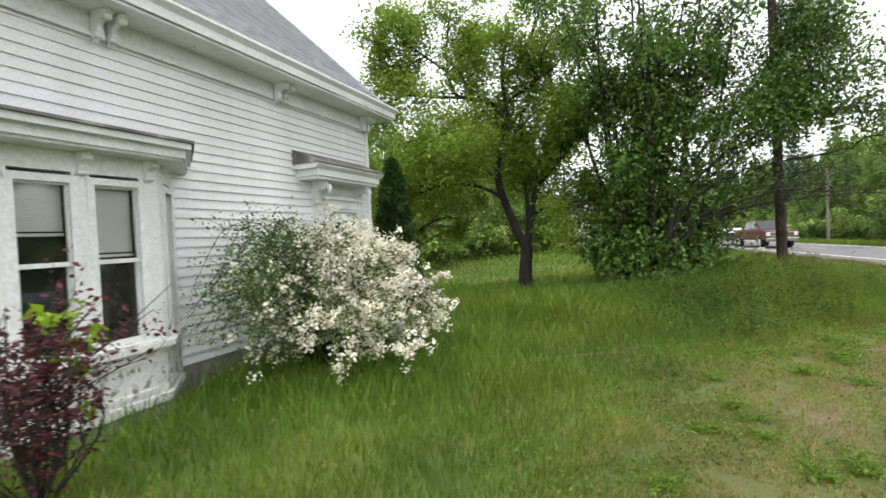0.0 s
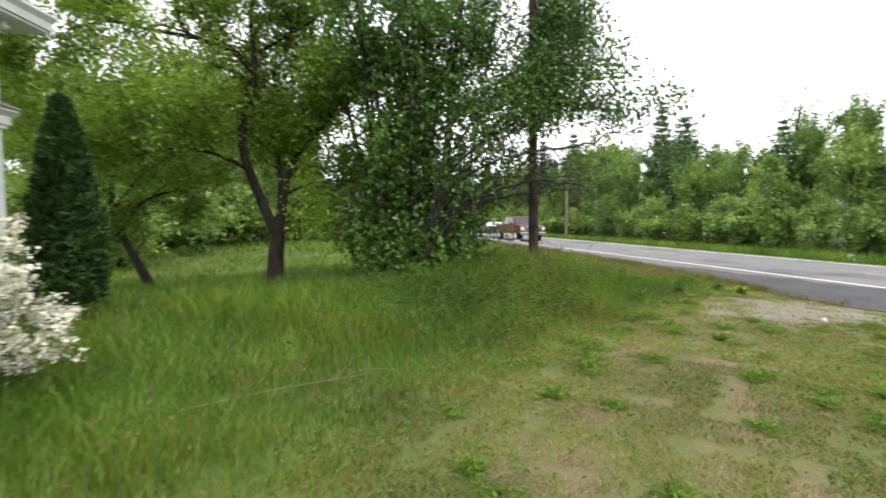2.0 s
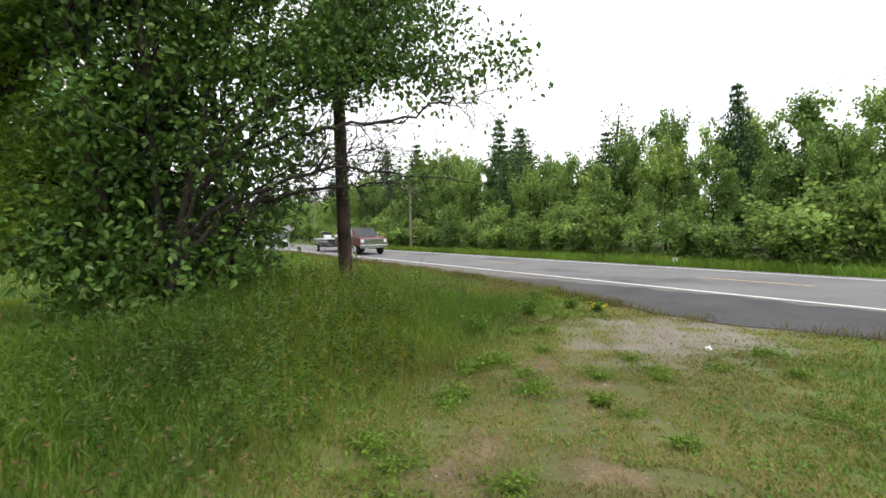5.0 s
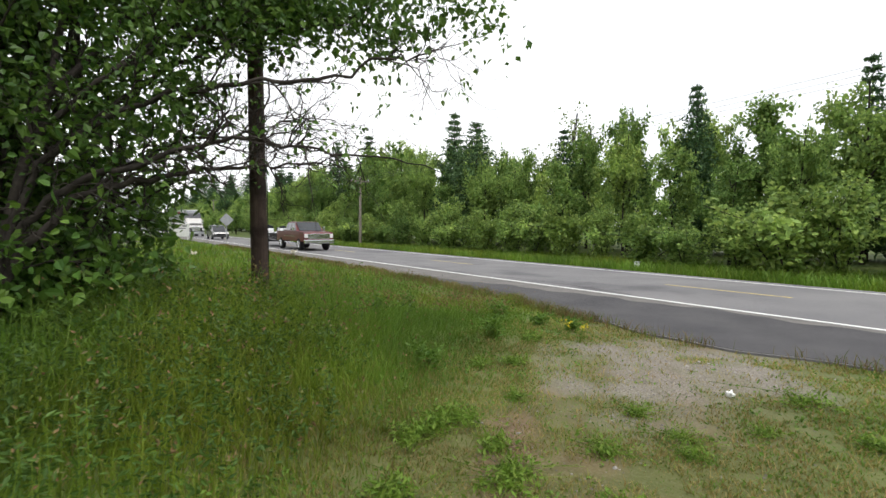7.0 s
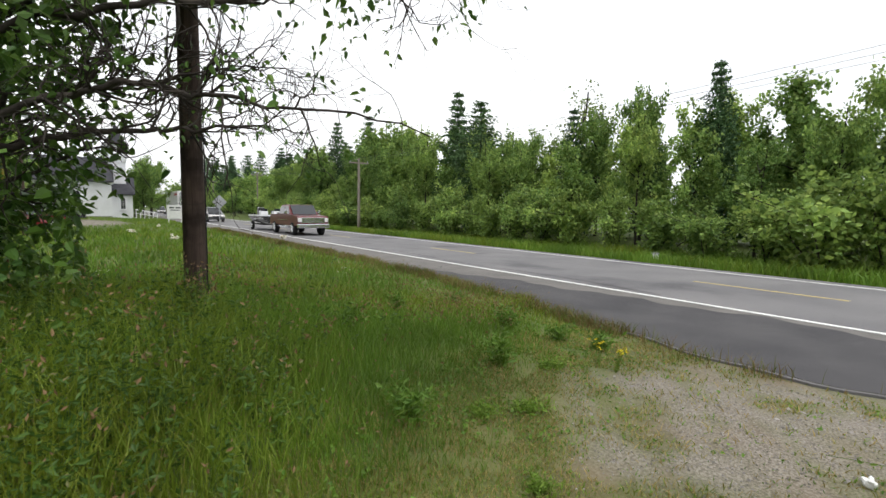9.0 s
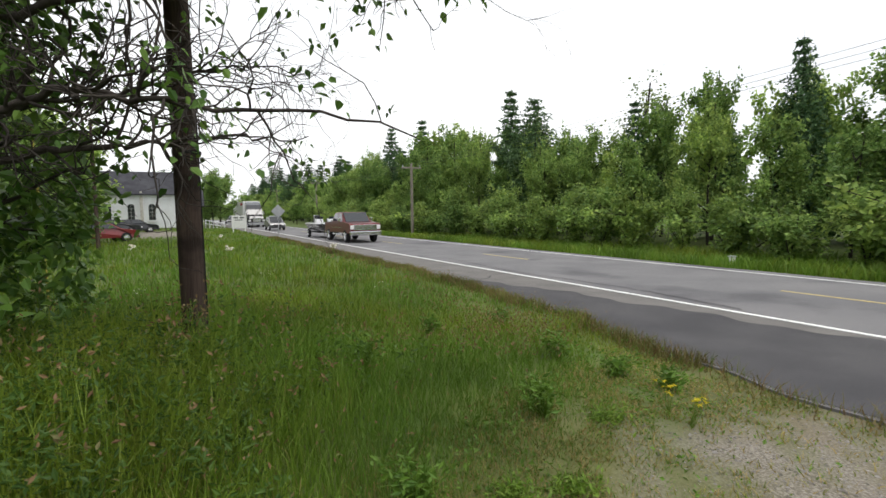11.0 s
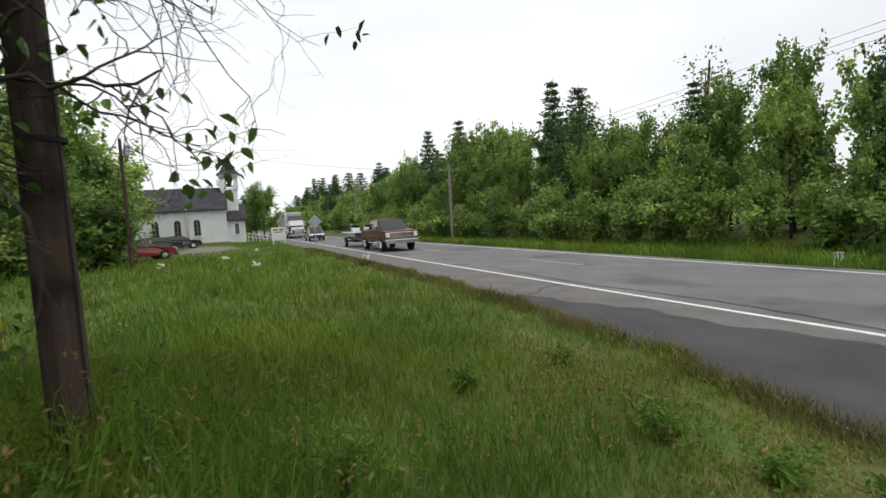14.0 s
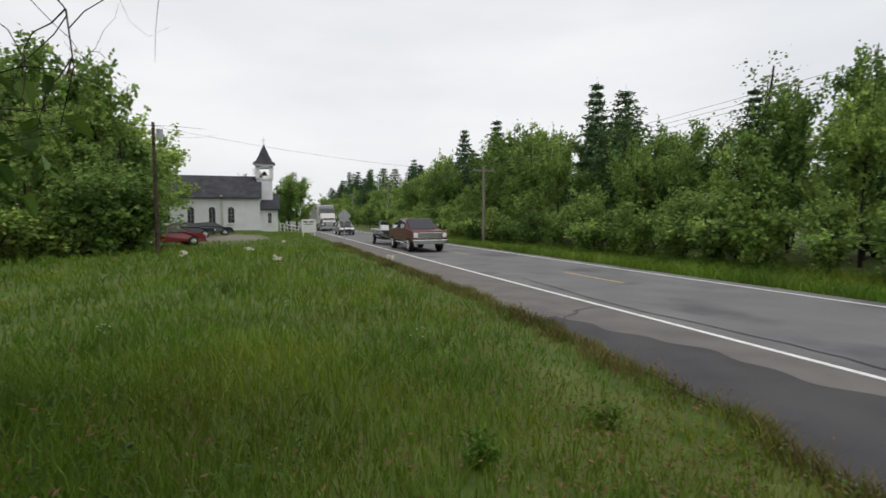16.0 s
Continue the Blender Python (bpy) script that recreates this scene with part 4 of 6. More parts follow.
def side_glass(poly, half, tuck, rise, zmax, parent):
    for s in (-1, 1):
        bm = bmesh.new()
        def X(z, o):
            return s * (half - tuck * max(0, (z - rise) / (zmax - rise)) + o)
        a = [bm.verts.new((X(z, 0.008), y, z)) for y, z in poly]
        b = [bm.verts.new((X(z, -0.03), y, z)) for y, z in poly]
        bm.faces.new(a)
        bm.faces.new(b[::-1])
        for i in range(len(a)):
            bm.faces.new((a[i], b[i], b[(i + 1) % len(a)], a[(i + 1) % len(a)]))
        bmesh.ops.recalc_face_normals(bm, faces=bm.faces)
        part("side_window", bm, AUTOGLASS, parent)


def small_car(kind, m, material, label, suv=False):
    car = empty("parked_car" if kind == "parked" else "suv", m, label, "car")
    h = 1.72 if suv else 1.45
    prof = [(-2.2, 0.3), (-2.25, 0.65), (-2.1, 0.85), (-1.1, 0.98), (-0.45, h - 0.05), (0.2, h), (1.2, h - 0.06), (1.9, 1.05 if not suv else 1.1), (2.2, 0.95), (2.25, 0.35)]
    car_body(prof, 0.88, 0.24, material, car, rise=0.95)
    side_glass([(-0.95, 1.0), (-0.42, h - 0.13), (0.25, h - 0.09), (0.25, 1.0)], 0.88, 0.24, 0.95, h, car)
    side_glass([(0.32, 1.0), (0.32, h - 0.09), (1.1, h - 0.14), (1.6, 1.02)], 0.88, 0.24, 0.95, h, car)
    part("windscreen", extrude_yz([(-1.13, 1.0), (-0.47, h - 0.07), (-0.5, h - 0.04), (-1.17, 1.02)], -0.66, 0.66), AUTOGLASS, car)
    for x in (-0.62, 0.62):
        part("headlight", boxes((x - 0.16, x + 0.16, -2.28, -2.2, 0.62, 0.76), bevel=0.02), HEADLAMP, car)
        part("tail_light", boxes((x - 0.14, x + 0.14, 2.2, 2.27, 0.7, 0.86), bevel=0.02), AMBER, car)
    part("grille", boxes((-0.42, 0.42, -2.275, -2.2, 0.5, 0.66)), RUBBER, car)
    part("bumper", boxes((-0.85, 0.85, -2.3, -2.15, 0.3, 0.47), bevel=0.03), plain("dark_bumper", (0.05, 0.05, 0.05)), car)
    for x in (-0.82, 0.82):
        for y in (-1.4, 1.4):
            wheel(car, x, y, 0.34, 0.22)
    return car


small_car("suv", pose(15.9, 72, 0), GREYCAR, "dark grey suv driving down the far lane", True)
small_car("suv", pose(15.9, 134, 0), BLACKCAR, "black suv far down the road", True)
small_car("parked", pose(0.7, 50.5, float(lie(0.7, 50.5)), 0, 0, 115), REDCAR, "dark red car parked beside the hedge")
small_car("parked", pose(0.2, 63.5, float(lie(0.2, 63.5)), 0, 0, 100), BLACKCAR, "black car parked on the church lot")
small_car("parked", pose(1.4, 70.0, float(lie(1.4, 70.0)), 0, 0, 100), BLACKCAR, "black car parked by the church wall")

truck = empty("pickup_truck", pose(16.0, 41.6, 0), "maroon crew-cab pickup truck towing a boat", "pickup truck")
part("lower_body", extrude_yz([(-2.95, 0.62), (-3.0, 1.05), (-2.9, 1.22), (-1.45, 1.32), (1.15, 1.32), (1.15, 1.28), (2.95, 1.28), (2.98, 0.62)], -1.0, 1.0), MAROON, truck)
car_body([(-1.5, 1.25), (-0.75, 1.93), (0.2, 1.96), (1.0, 1.9), (1.15, 1.25)], 0.98, 0.2, MAROON, truck, "cab", 1.25)
side_glass([(-1.2, 1.36), (-0.72, 1.84), (-0.15, 1.86), (-0.15, 1.36)], 0.98, 0.2, 1.25, 1.96, truck)
side_glass([(-0.05, 1.36), (-0.05, 1.86), (0.9, 1.82), (1.0, 1.36)], 0.98, 0.2, 1.25, 1.96, truck)
part("windscreen", extrude_yz([(-1.5, 1.31), (-0.8, 1.9), (-0.85, 1.92), (-1.55, 1.33)], -0.78, 0.78), AUTOGLASS, truck)
part("bed_liner", boxes((-0.9, 0.9, 1.25, 2.88, 1.24, 1.292)), RUBBER, truck)
part("tool_box", boxes((-0.9, 0.9, 1.25, 1.75, 1.292, 1.42), bevel=0.02), STEEL, truck)
part("grille", boxes((-0.75, 0.75, -3.05, -2.97, 0.8, 1.14), bevel=0.015), CHROME, truck)
part("front_bumper", boxes((-1.02, 1.02, -3.15, -2.93, 0.48, 0.74), bevel=0.04), CHROME, truck)
part("rear_bumper", boxes((-0.98, 0.98, 2.95, 3.12, 0.55, 0.7), bevel=0.03), CHROME, truck)
for x in (-0.85, 0.85):
    part("headlight", boxes((x - 0.13, x + 0.13, -3.04, -2.9, 0.86, 1.12), bevel=0.02), HEADLAMP, truck)
    part("tail_light", boxes((x + (0.06 if x > 0 else -0.14), x + (0.14 if x > 0 else -0.06), 2.93, 3.0, 0.85, 1.2), bevel=0.01), AMBER, truck)
    mir = part("wing_mirror", boxes((x * 1.18, x * 1.18 + math.copysign(0.2, x), -1.1, -0.98, 1.34, 1.58) if x > 0 else (x * 1.18 - 0.2, x * 1.18, -1.1, -0.98, 1.34, 1.58), bevel=0.02), CHROME, truck)
    part("side_step", cyls(((x * 1.14, -1.2, 0.5), (x * 1.14, 1.0, 0.5), 0.05, 0.05)), CHROME, truck)
    part("door_trim", boxes((x * 1.178 - 0.008, x * 1.178 + 0.008, -1.3, 1.1, 0.93, 0.96)), CHROME, truck)
    for y in (-1.95, 1.95):
        wheel(truck, x * 1.05, y, 0.42, 0.28)
boat = empty("bass_boat", pose(16.0, 48.2, 0), "white and dark bass boat on a trailer behind the pickup", "boat")
hull = bmesh.new()
rows = []
for y, w, zk, zd in ((-2.9, 0.05, 0.85, 1.05), (-2.2, 0.55, 0.62, 1.08), (-1.2, 0.95, 0.5, 1.08), (0.5, 1.08, 0.46, 1.06), (2.5, 1.05, 0.48, 1.04)):
    rows.append([hull.verts.new(c) for c in ((0, y, zk), (w * 0.75, y, zk + 0.12), (w, y, zd), (-w, y, zd), (-w * 0.75, y, zk + 0.12))])
for a, b in zip(rows, rows[1:]):
    for i in range(5):
        hull.faces.new((a[i], a[(i + 1) % 5], b[(i + 1) % 5], b[i]))
hull.faces.new(rows[0])
hull.faces.new(rows[-1][::-1])
bmesh.ops.recalc_face_normals(hull, faces=hull.faces)
part("hull", hull, BLACKCAR, boat)
part("deck", boxes((-1.08, 1.08, -1.0, 2.5, 1.065, 1.15), (-0.6, 0.6, -2.2, -1.0, 1.085, 1.13), bevel=0.03), WHITEGEL, boat)
for x in (-0.5, 0.5):
    part("console", boxes((x - 0.28, x + 0.28, -0.2, 0.35, 1.15, 1.45), bevel=0.06), WHITEGEL, boat)
    part("wind_shield", boxes((x - 0.25, x + 0.25, -0.12, -0.08, 1.45, 1.65), bevel=0.015), AUTOGLASS, boat)
    part("seat", boxes((x - 0.25, x + 0.25, 0.6, 0.75, 1.15, 1.5), bevel=0.04), plain("grey_vinyl", (0.2, 0.2, 0.21)), boat)
part("outboard_motor", boxes((-0.25, 0.25, 2.55, 3.1, 1.1, 1.75), (-0.12, 0.12, 2.6, 2.95, 0.5, 1.1), bevel=0.07), BLACKCAR, boat)
trailer = empty("boat_trailer", pose(16.0, 48.2, 0), "black steel boat trailer under the boat", "trailer")
part("frame", boxes((-0.06, 0.06, -3.5, -1.0, 0.4, 0.5), (-0.8, -0.7, -1.0, 2.4, 0.4, 0.5), (0.7, 0.8, -1.0, 2.4, 0.4, 0.5), (-0.8, 0.8, -1.05, -0.95, 0.4, 0.5), (-0.8, 0.8, 1.4, 1.5, 0.4, 0.5)), RUBBER, trailer)
for x in (-1.0, 1.0):
    part("fender", boxes((x - 0.14, x + 0.14, 1.0, 1.9, 0.66, 0.72), bevel=0.02), BLACKCAR, trailer)
    wheel(trailer, x, 1.45, 0.32, 0.2)


TRAILERWHITE = surface("white_trailer_panel", (0.76, 0.76, 0.75), (0.68, 0.68, 0.67), 0.45, 0, 0.8, 30, 0.05, dirt=(0.5, 0.49, 0.46), dirt_lo=0.64, dirt_hi=0.78, dirt_scale=1.5)
LETTER = plain("red_lettering", (0.45, 0.05, 0.05), 0.5)


def truck_axle(parent, y, wide=0.26):
    for x in (-1.05, 1.05):
        wheel(parent, x, y, 0.5, wide)


lorry = empty("semi_truck", pose(16.0, 92, 0), "black long-nosed sleeper truck hauling a white trailer", "truck")
part("frame", boxes((-0.45, -0.3, -3.0, 4.4, 0.75, 1.0), (0.3, 0.45, -3.0, 4.4, 0.75, 1.0)), RUBBER, lorry)
car_body([(-3.3, 0.7), (-3.35, 1.3), (-3.1, 1.65), (-1.6, 1.85), (-1.6, 0.7)], 1.05, 0.12, BLACKCAR, lorry, "hood", 1.2)
car_body([(-1.65, 0.7), (-1.65, 1.85), (-1.1, 2.75), (-0.2, 3.5), (0.7, 3.85), (1.7, 3.9), (1.7, 0.7)], 1.2, 0.14, BLACKCAR, lorry, "cab", 1.9)
part("windscreen", extrude_yz([(-1.64, 1.93), (-1.14, 2.68), (-1.2, 2.72), (-1.7, 1.95)], -1.0, 1.0), AUTOGLASS, lorry)
side_glass([(-1.3, 1.95), (-0.95, 2.6), (-0.3, 2.6), (-0.3, 1.95)], 1.2, 0.14, 1.9, 3.9, lorry)
part("grille", boxes((-0.6, 0.6, -3.42, -3.33, 0.8, 1.5), bevel=0.03), CHROME, lorry)
part("bumper", boxes((-1.15, 1.15, -3.5, -3.3, 0.35, 0.72), bevel=0.05), STEEL, lorry)
part("air_deflector", extrude_yz([(0.7, 3.86), (1.7, 3.91), (1.7, 4.02), (1.2, 4.0)], -0.95, 0.95), BLACKCAR, lorry)
for x in (-1.0, 1.0):
    part("headlight", boxes((x - 0.17, x + 0.17, -3.4, -3.2, 0.9, 1.15), bevel=0.03), HEADLAMP, lorry)
    part("wing_mirror", boxes((x * 1.32 - 0.1, x * 1.32 + 0.1, -1.45, -1.3, 1.9, 2.5), bevel=0.03), CHROME, lorry)
    part("fuel_tank", cyls(((x * 0.95, 0.0, 0.7), (x * 0.95, 1.6, 0.7), 0.32, 0.32), n=18), CHROME, lorry)
for y in (-2.4, 2.7, 4.0):
    truck_axle(lorry, y)
semi_trailer = empty("box_trailer", pose(16.0, 92, 0), "long white box trailer with red lettering bars", "trailer")
part("box", boxes((-1.28, 1.28, 2.2, 18.3, 1.2, 4.1), bevel=0.03), TRAILERWHITE, semi_trailer)
part("bottom_rail", boxes((-1.3, 1.3, 2.18, 18.32, 1.12, 1.24), bevel=0.01), STEEL, semi_trailer)
for x in (-1.29, 1.29):
    part("side_skirt", boxes((x - 0.01, x + 0.01, 7.0, 14.2, 0.45, 1.12)), TRAILERWHITE, semi_trailer)
    part("lettering", boxes(*[(x - 0.004, x + 0.004, 2.7 + k * 0.36, 2.98 + k * 0.36, 3.45, 3.8) for k in range(9)]), LETTER, semi_trailer)
    part("landing_leg", boxes((x * 0.7 - 0.06, x * 0.7 + 0.06, 5.2, 5.32, 0.3, 1.12)), RUBBER, semi_trailer)
for y in (15.6, 16.9):
    truck_axle(semi_trailer, y)


# ---------- trees and shrubs of the yard ----------
def planted(name, x, y, label, category, lines, leaf_sets, bark=BARK, sides=9, group="", crown="crown"):
    """A tree at x, y: branch lines in its own frame, and sets of (points, size, material, part name, ...)."""
    ob = empty(name, pose(x, y, float(lie(x, y))), label, category, group)
    V, F = branches(lines, sides)
    attach("trunk", mesh_of("trunk", V, F, bark, True), ob)
    for pts, size, material, pname, kw in leaf_sets:
        V, F = leaves(pts, size, np.random.default_rng(len(pts)), **kw)
        attach(pname, mesh_of(pname, V, F, material), ob)
    return ob


rng = np.random.default_rng(11)
# old apple: two crooked stems, long side limbs
main = [smooth_line([(0, 0, -0.2), (0.02, 0, 0.7), (0.12, 0, 1.5)], 0.27, 0.2),
        smooth_line([(0.1, 0, 1.35), (-0.35, 0, 2.4), (-0.8, -0.05, 3.9), (-0.6, -0.1, 5.1), (-0.42, -0.1, 6.1), (-0.5, 0.1, 7.6), (-0.2, 0.2, 9.2)], 0.17, 0.05),
        smooth_line([(-0.42, -0.1, 5.9), (-1.0, -0.2, 6.5), (-1.7, -0.3, 6.65), (-2.2, -0.3, 7.0), (-2.35, -0.3, 8.2), (-2.2, -0.2, 9.6)], 0.10, 0.03),
        smooth_line([(-1.8, -0.3, 6.7), (-2.8, -0.5, 6.75), (-3.8, -0.5, 6.9), (-4.8, -0.6, 6.6)], 0.06, 0.02),
        smooth_line([(0.1, 0, 1.5), (0.3, 0.05, 2.6), (0.45, 0.1, 3.3), (1.0, 0.3, 4.3), (1.2, 0.4, 5.8), (1.1, 0.5, 7.6)], 0.15, 0.04),
        smooth_line([(0.2, 0, 2.2), (0.15, 0.3, 3.2), (0.0, 0.9, 4.5), (0.1, 1.3, 6.2)], 0.11, 0.03),
        smooth_line([(-0.6, 0, 3.2), (-1.6, 0.2, 3.7), (-2.8, 0.2, 3.8), (-4.0, 0.0, 3.4)], 0.07, 0.02),
        smooth_line([(0.4, 0, 2.6), (1.2, -0.3, 2.9), (2.0, -0.5, 2.7), (2.6, -0.6, 2.2)], 0.05, 0.015),
        smooth_line([(-0.5, 0, 5.3), (-1.4, -1.1, 5.3), (-2.6, -1.7, 4.9)], 0.06, 0.02),
        smooth_line([(-0.5, 0, 5.0), (-1.6, 0.9, 5.2), (-3.2, 1.6, 5.0)], 0.06, 0.02),
        smooth_line([(0.6, 0.1, 3.6), (1.6, -0.8, 4.6), (2.2, -1.0, 5.6)], 0.06, 0.02),
        smooth_line([(-0.5, 0.1, 7.0), (0.2, 0.0, 7.9), (0.8, -0.1, 9.2), (1.1, 0.0, 10.4)], 0.05, 0.02),
        smooth_line([(-0.5, 0.0, 6.4), (0.5, -0.4, 6.9), (1.5, -0.5, 7.6), (2.0, -0.5, 8.8)], 0.05, 0.02),
        smooth_line([(-2.3, -0.3, 7.6), (-3.3, -0.3, 8.4), (-4.2, -0.4, 9.2)], 0.05, 0.02)]
limbs2 = [s for l in main[1:] for s in sprout(l, 3, 2.3, rng, 0.35, 0.8, 0.04, 0.04, 6)]
subs = [s for l in main[1:] for s in sprout(l, 9, 1.5, rng, 0.3, 0.9, 0.03, 0.028)] + [s for l in limbs2 for s in sprout(l, 5, 1.1, rng, 0.2, 0.8, 0.0, 0.02)]
main = main + limbs2
twigs = [s for l in subs for s in sprout(l, 4, 0.7, rng, 0.2, 0.8, 0.0, 0.01, 4)]
pts = np.concatenate([along(twigs, 62, rng, 0.05, 0.2), along(subs, 55, rng, 0.2, 0.26)])
planted("apple_tree", -0.75, 17.4, "old crooked apple tree with dark trunk and light green leaves", "tree", main + subs + twigs, [(pts, 0.125, APPLE, "crown", dict(width=0.6))])

# small leaning apple
main = [smooth_line([(0, 0, -0.2), (-0.45, 0, 0.8), (-0.9, 0.1, 1.7), (-1.2, 0.2, 2.8), (-1.0, 0.2, 4.4)], 0.17, 0.05),
        smooth_line([(-0.8, 0.1, 1.5), (-1.9, 0, 2.3), (-2.8, 0.2, 2.6)], 0.08, 0.02),
        smooth_line([(-0.9, 0.1, 1.8), (-0.2, -0.4, 2.6), (0.9, -0.6, 3.0), (1.8, -0.6, 2.6)], 0.07, 0.02),
        smooth_line([(-1.1, 0.2, 2.5), (-0.4, 0.6, 3.6), (0.6, 0.9, 4.3)], 0.06, 0.02),
        smooth_line([(-1.1, 0.2, 2.8), (-2.0, -0.5, 3.9), (-2.7, -0.6, 4.6)], 0.06, 0.02)]
subs = [s for l in main for s in sprout(l, 10, 1.3, rng, 0.35, 0.8, 0.0, 0.025)]
twigs = [s for l in subs for s in sprout(l, 5, 0.6, rng, 0.2, 0.8, -0.03, 0.009, 4)]
planted("apple_tree", -4.5, 19.2, "small leaning apple tree with drooping pale leaves", "tree", main + subs + twigs, [(along(twigs, 60, rng, 0.1, 0.16), 0.115, APPLE, "crown", {})])

# the tall overgrown lilac thicket, with long limbs reaching over to the pole
main = []
for k in range(17):
    a = rng.uniform(0, 2 * math.pi)
    r = rng.uniform(0.2, 1.0)
    x0, y0 = r * math.cos(a) * 1.25, r * math.sin(a)
    h = rng.uniform(5.2, 8.6)
    main.append(smooth_line([(x0, y0, -0.1), (x0 * 1.2, y0 * 1.2, h * 0.25), (x0 * 1.6 + rng.normal() * 0.25, y0 * 1.5 + rng.normal() * 0.25, h * 0.6), (x0 * 1.9 + rng.normal() * 0.5, y0 * 1.7 + rng.normal() * 0.5, h)], rng.uniform(0.06, 0.11), 0.025))
subs = [s for l in main for s in sprout(l, 15, 1.35, rng, 0.06, 0.95, 0.02, 0.03)]
twigs = [s for l in subs for s in sprout(l, 4, 0.6, rng, 0.2, 0.9, 0.0, 0.009, 4)]
pts = np.concatenate([along(twigs, 25, rng, 0.05, 0.17), along(subs, 12, rng, 0.2, 0.2)])
low = np.stack([np.clip(rng.normal(size=5200) * 0.95, -1.7, 1.6), rng.normal(size=5200) * 1.1, np.abs(rng.normal(size=5200)) * 0.9 + 0.1], 1)
planted("lilac_thicket", 3.15, 14.8, "tall dense lilac thicket with many grey stems", "shrub", main + subs + twigs,
        [(np.concatenate([pts, low]), 0.118, LILAC, "crown", dict(width=0.66, droop=0.5, full=True))], TWIG)

limbs = [[(0, 0, -0.1), (0.1, 0, 0.7), (0.5, -0.2, 1.45), (1.1, -0.4, 1.95), (1.7, -0.5, 2.15), (2.3, -0.65, 2.2), (2.75, -0.8, 2.28), (3.3, -0.95, 2.3), (3.85, -1.15, 2.38)],
         [(0.05, 0, 0.6), (0.3, 0, 1.6), (1.0, -0.5, 2.2), (1.7, -0.9, 2.48), (2.3, -1.3, 2.6), (2.75, -1.75, 2.5), (3.2, -2.3, 2.48), (3.75, -2.95, 2.32)],
         [(0.15, 0, 1.2), (0.5, 0.0, 2.2), (1.3, -0.5, 2.8), (2.3, -1.0, 3.15), (3.1, -1.4, 3.2), (3.7, -1.8, 3.4), (4.1, -2.1, 3.4), (4.4, -2.2, 3.5)],
         [(0.1, 0, 0.8), (0.5, 0.2, 2.8), (1.6, 0.3, 4.4), (2.8, 0.4, 5.8), (3.6, 0.4, 7.0)],
         [(0.5, 0.2, 2.6), (0.9, 0.5, 4.6), (1.6, 0.7, 6.4), (2.2, 0.8, 8.2)],
         [(1.4, 0.3, 4.1), (2.4, -0.2, 4.5), (3.3, -0.3, 5.0), (4.0, -0.3, 5.3)],
         [(0.6, 0.1, 2.4), (1.8, 0.0, 3.5), (2.7, -0.5, 3.9), (3.5, -0.9, 4.15), (4.1, -1.2, 4.4)],
         [(2.1, 0.3, 5.0), (3.0, 0.5, 6.2), (3.7, 0.4, 6.7), (4.2, 0.4, 6.6)],
         [(1.0, -0.3, 2.0), (1.8, -0.2, 2.6), (2.6, -0.4, 2.75), (3.3, -0.5, 3.0), (3.9, -0.8, 3.05)],
         [(0.5, 0.1, 2.6), (1.4, -0.4, 3.5), (2.3, -0.8, 4.1), (3.0, -1.0, 4.9), (3.4, -1.1, 6.2)],
         [(1.2, -0.3, 3.3), (2.2, -0.2, 4.3), (3.0, 0.0, 5.4), (3.4, 0.2, 6.8), (3.5, 0.3, 8.0)]]
R0 = (0.065, 0.055, 0.048, 0.07, 0.055, 0.035, 0.04, 0.03, 0.03, 0.04, 0.04)
SINK = float(lie(2.9, 13.7)) - 0.06
limbs = [smooth_line([(a, b, c - SINK if c > 0.7 else c) for a, b, c in l], r, 0.004, 5) for l, r in zip(limbs, R0)]
for pts, _ in limbs:
    pts[3:] += np.cumsum(rng.normal(size=(len(pts) - 3, 3)) * 0.02, axis=0) + rng.normal(size=(len(pts) - 3, 3)) * 0.02
subs = [s for i, l in enumerate(limbs) for s in sprout(l, 20, 0.9 if i > 2 else (0.85, 0.7, 0.9)[i], rng, 0.35, 0.6, 0.03, 0.015, 7, 0.28)]
inner = [s for l in limbs for s in sprout((l[0][: len(l[0]) // 2 + 1], l[1]), 9, 0.8, rng, 0.25, 0.8, 0.05, 0.013, 5, 0.25)]
subs = subs + inner
twigs = [s for l in subs for s in sprout(l, 6, 0.46, rng, 0.2, 0.7, 0.02, 0.007, 6, 0.35)]
bare_twigs = [s for l in twigs[::2] for s in sprout(l, 2, 0.2, rng, 0.3, 0.8, 0.03, 0.003, 4, 0.35)]
high = [l for l in twigs if l[0][0][2] > 3.7 or (l[0][0][0] < 2.0 and l[0][0][2] > 2.25)]
lowt = [l for l in twigs if not (l[0][0][2] > 3.7 or l[0][0][0] < 2.0)]
pts = along(high, 19, rng, 0.1, 0.17)
few = along(lowt[::5], 6, rng, 0.6, 0.05)
few = few[few[:, 2] > 1.75]
planted("roadside_tree", 2.9, 13.7, "spreading tree with long half-bare limbs by the pole", "tree", limbs + subs + twigs + bare_twigs,
        [(pts, 0.098, LILAC, "crown", dict(width=0.66, droop=0.8)), (few, 0.06, LILAC, "sparse_leaves", dict(width=0.7, droop=0.9, full=True))], TWIG, 8)

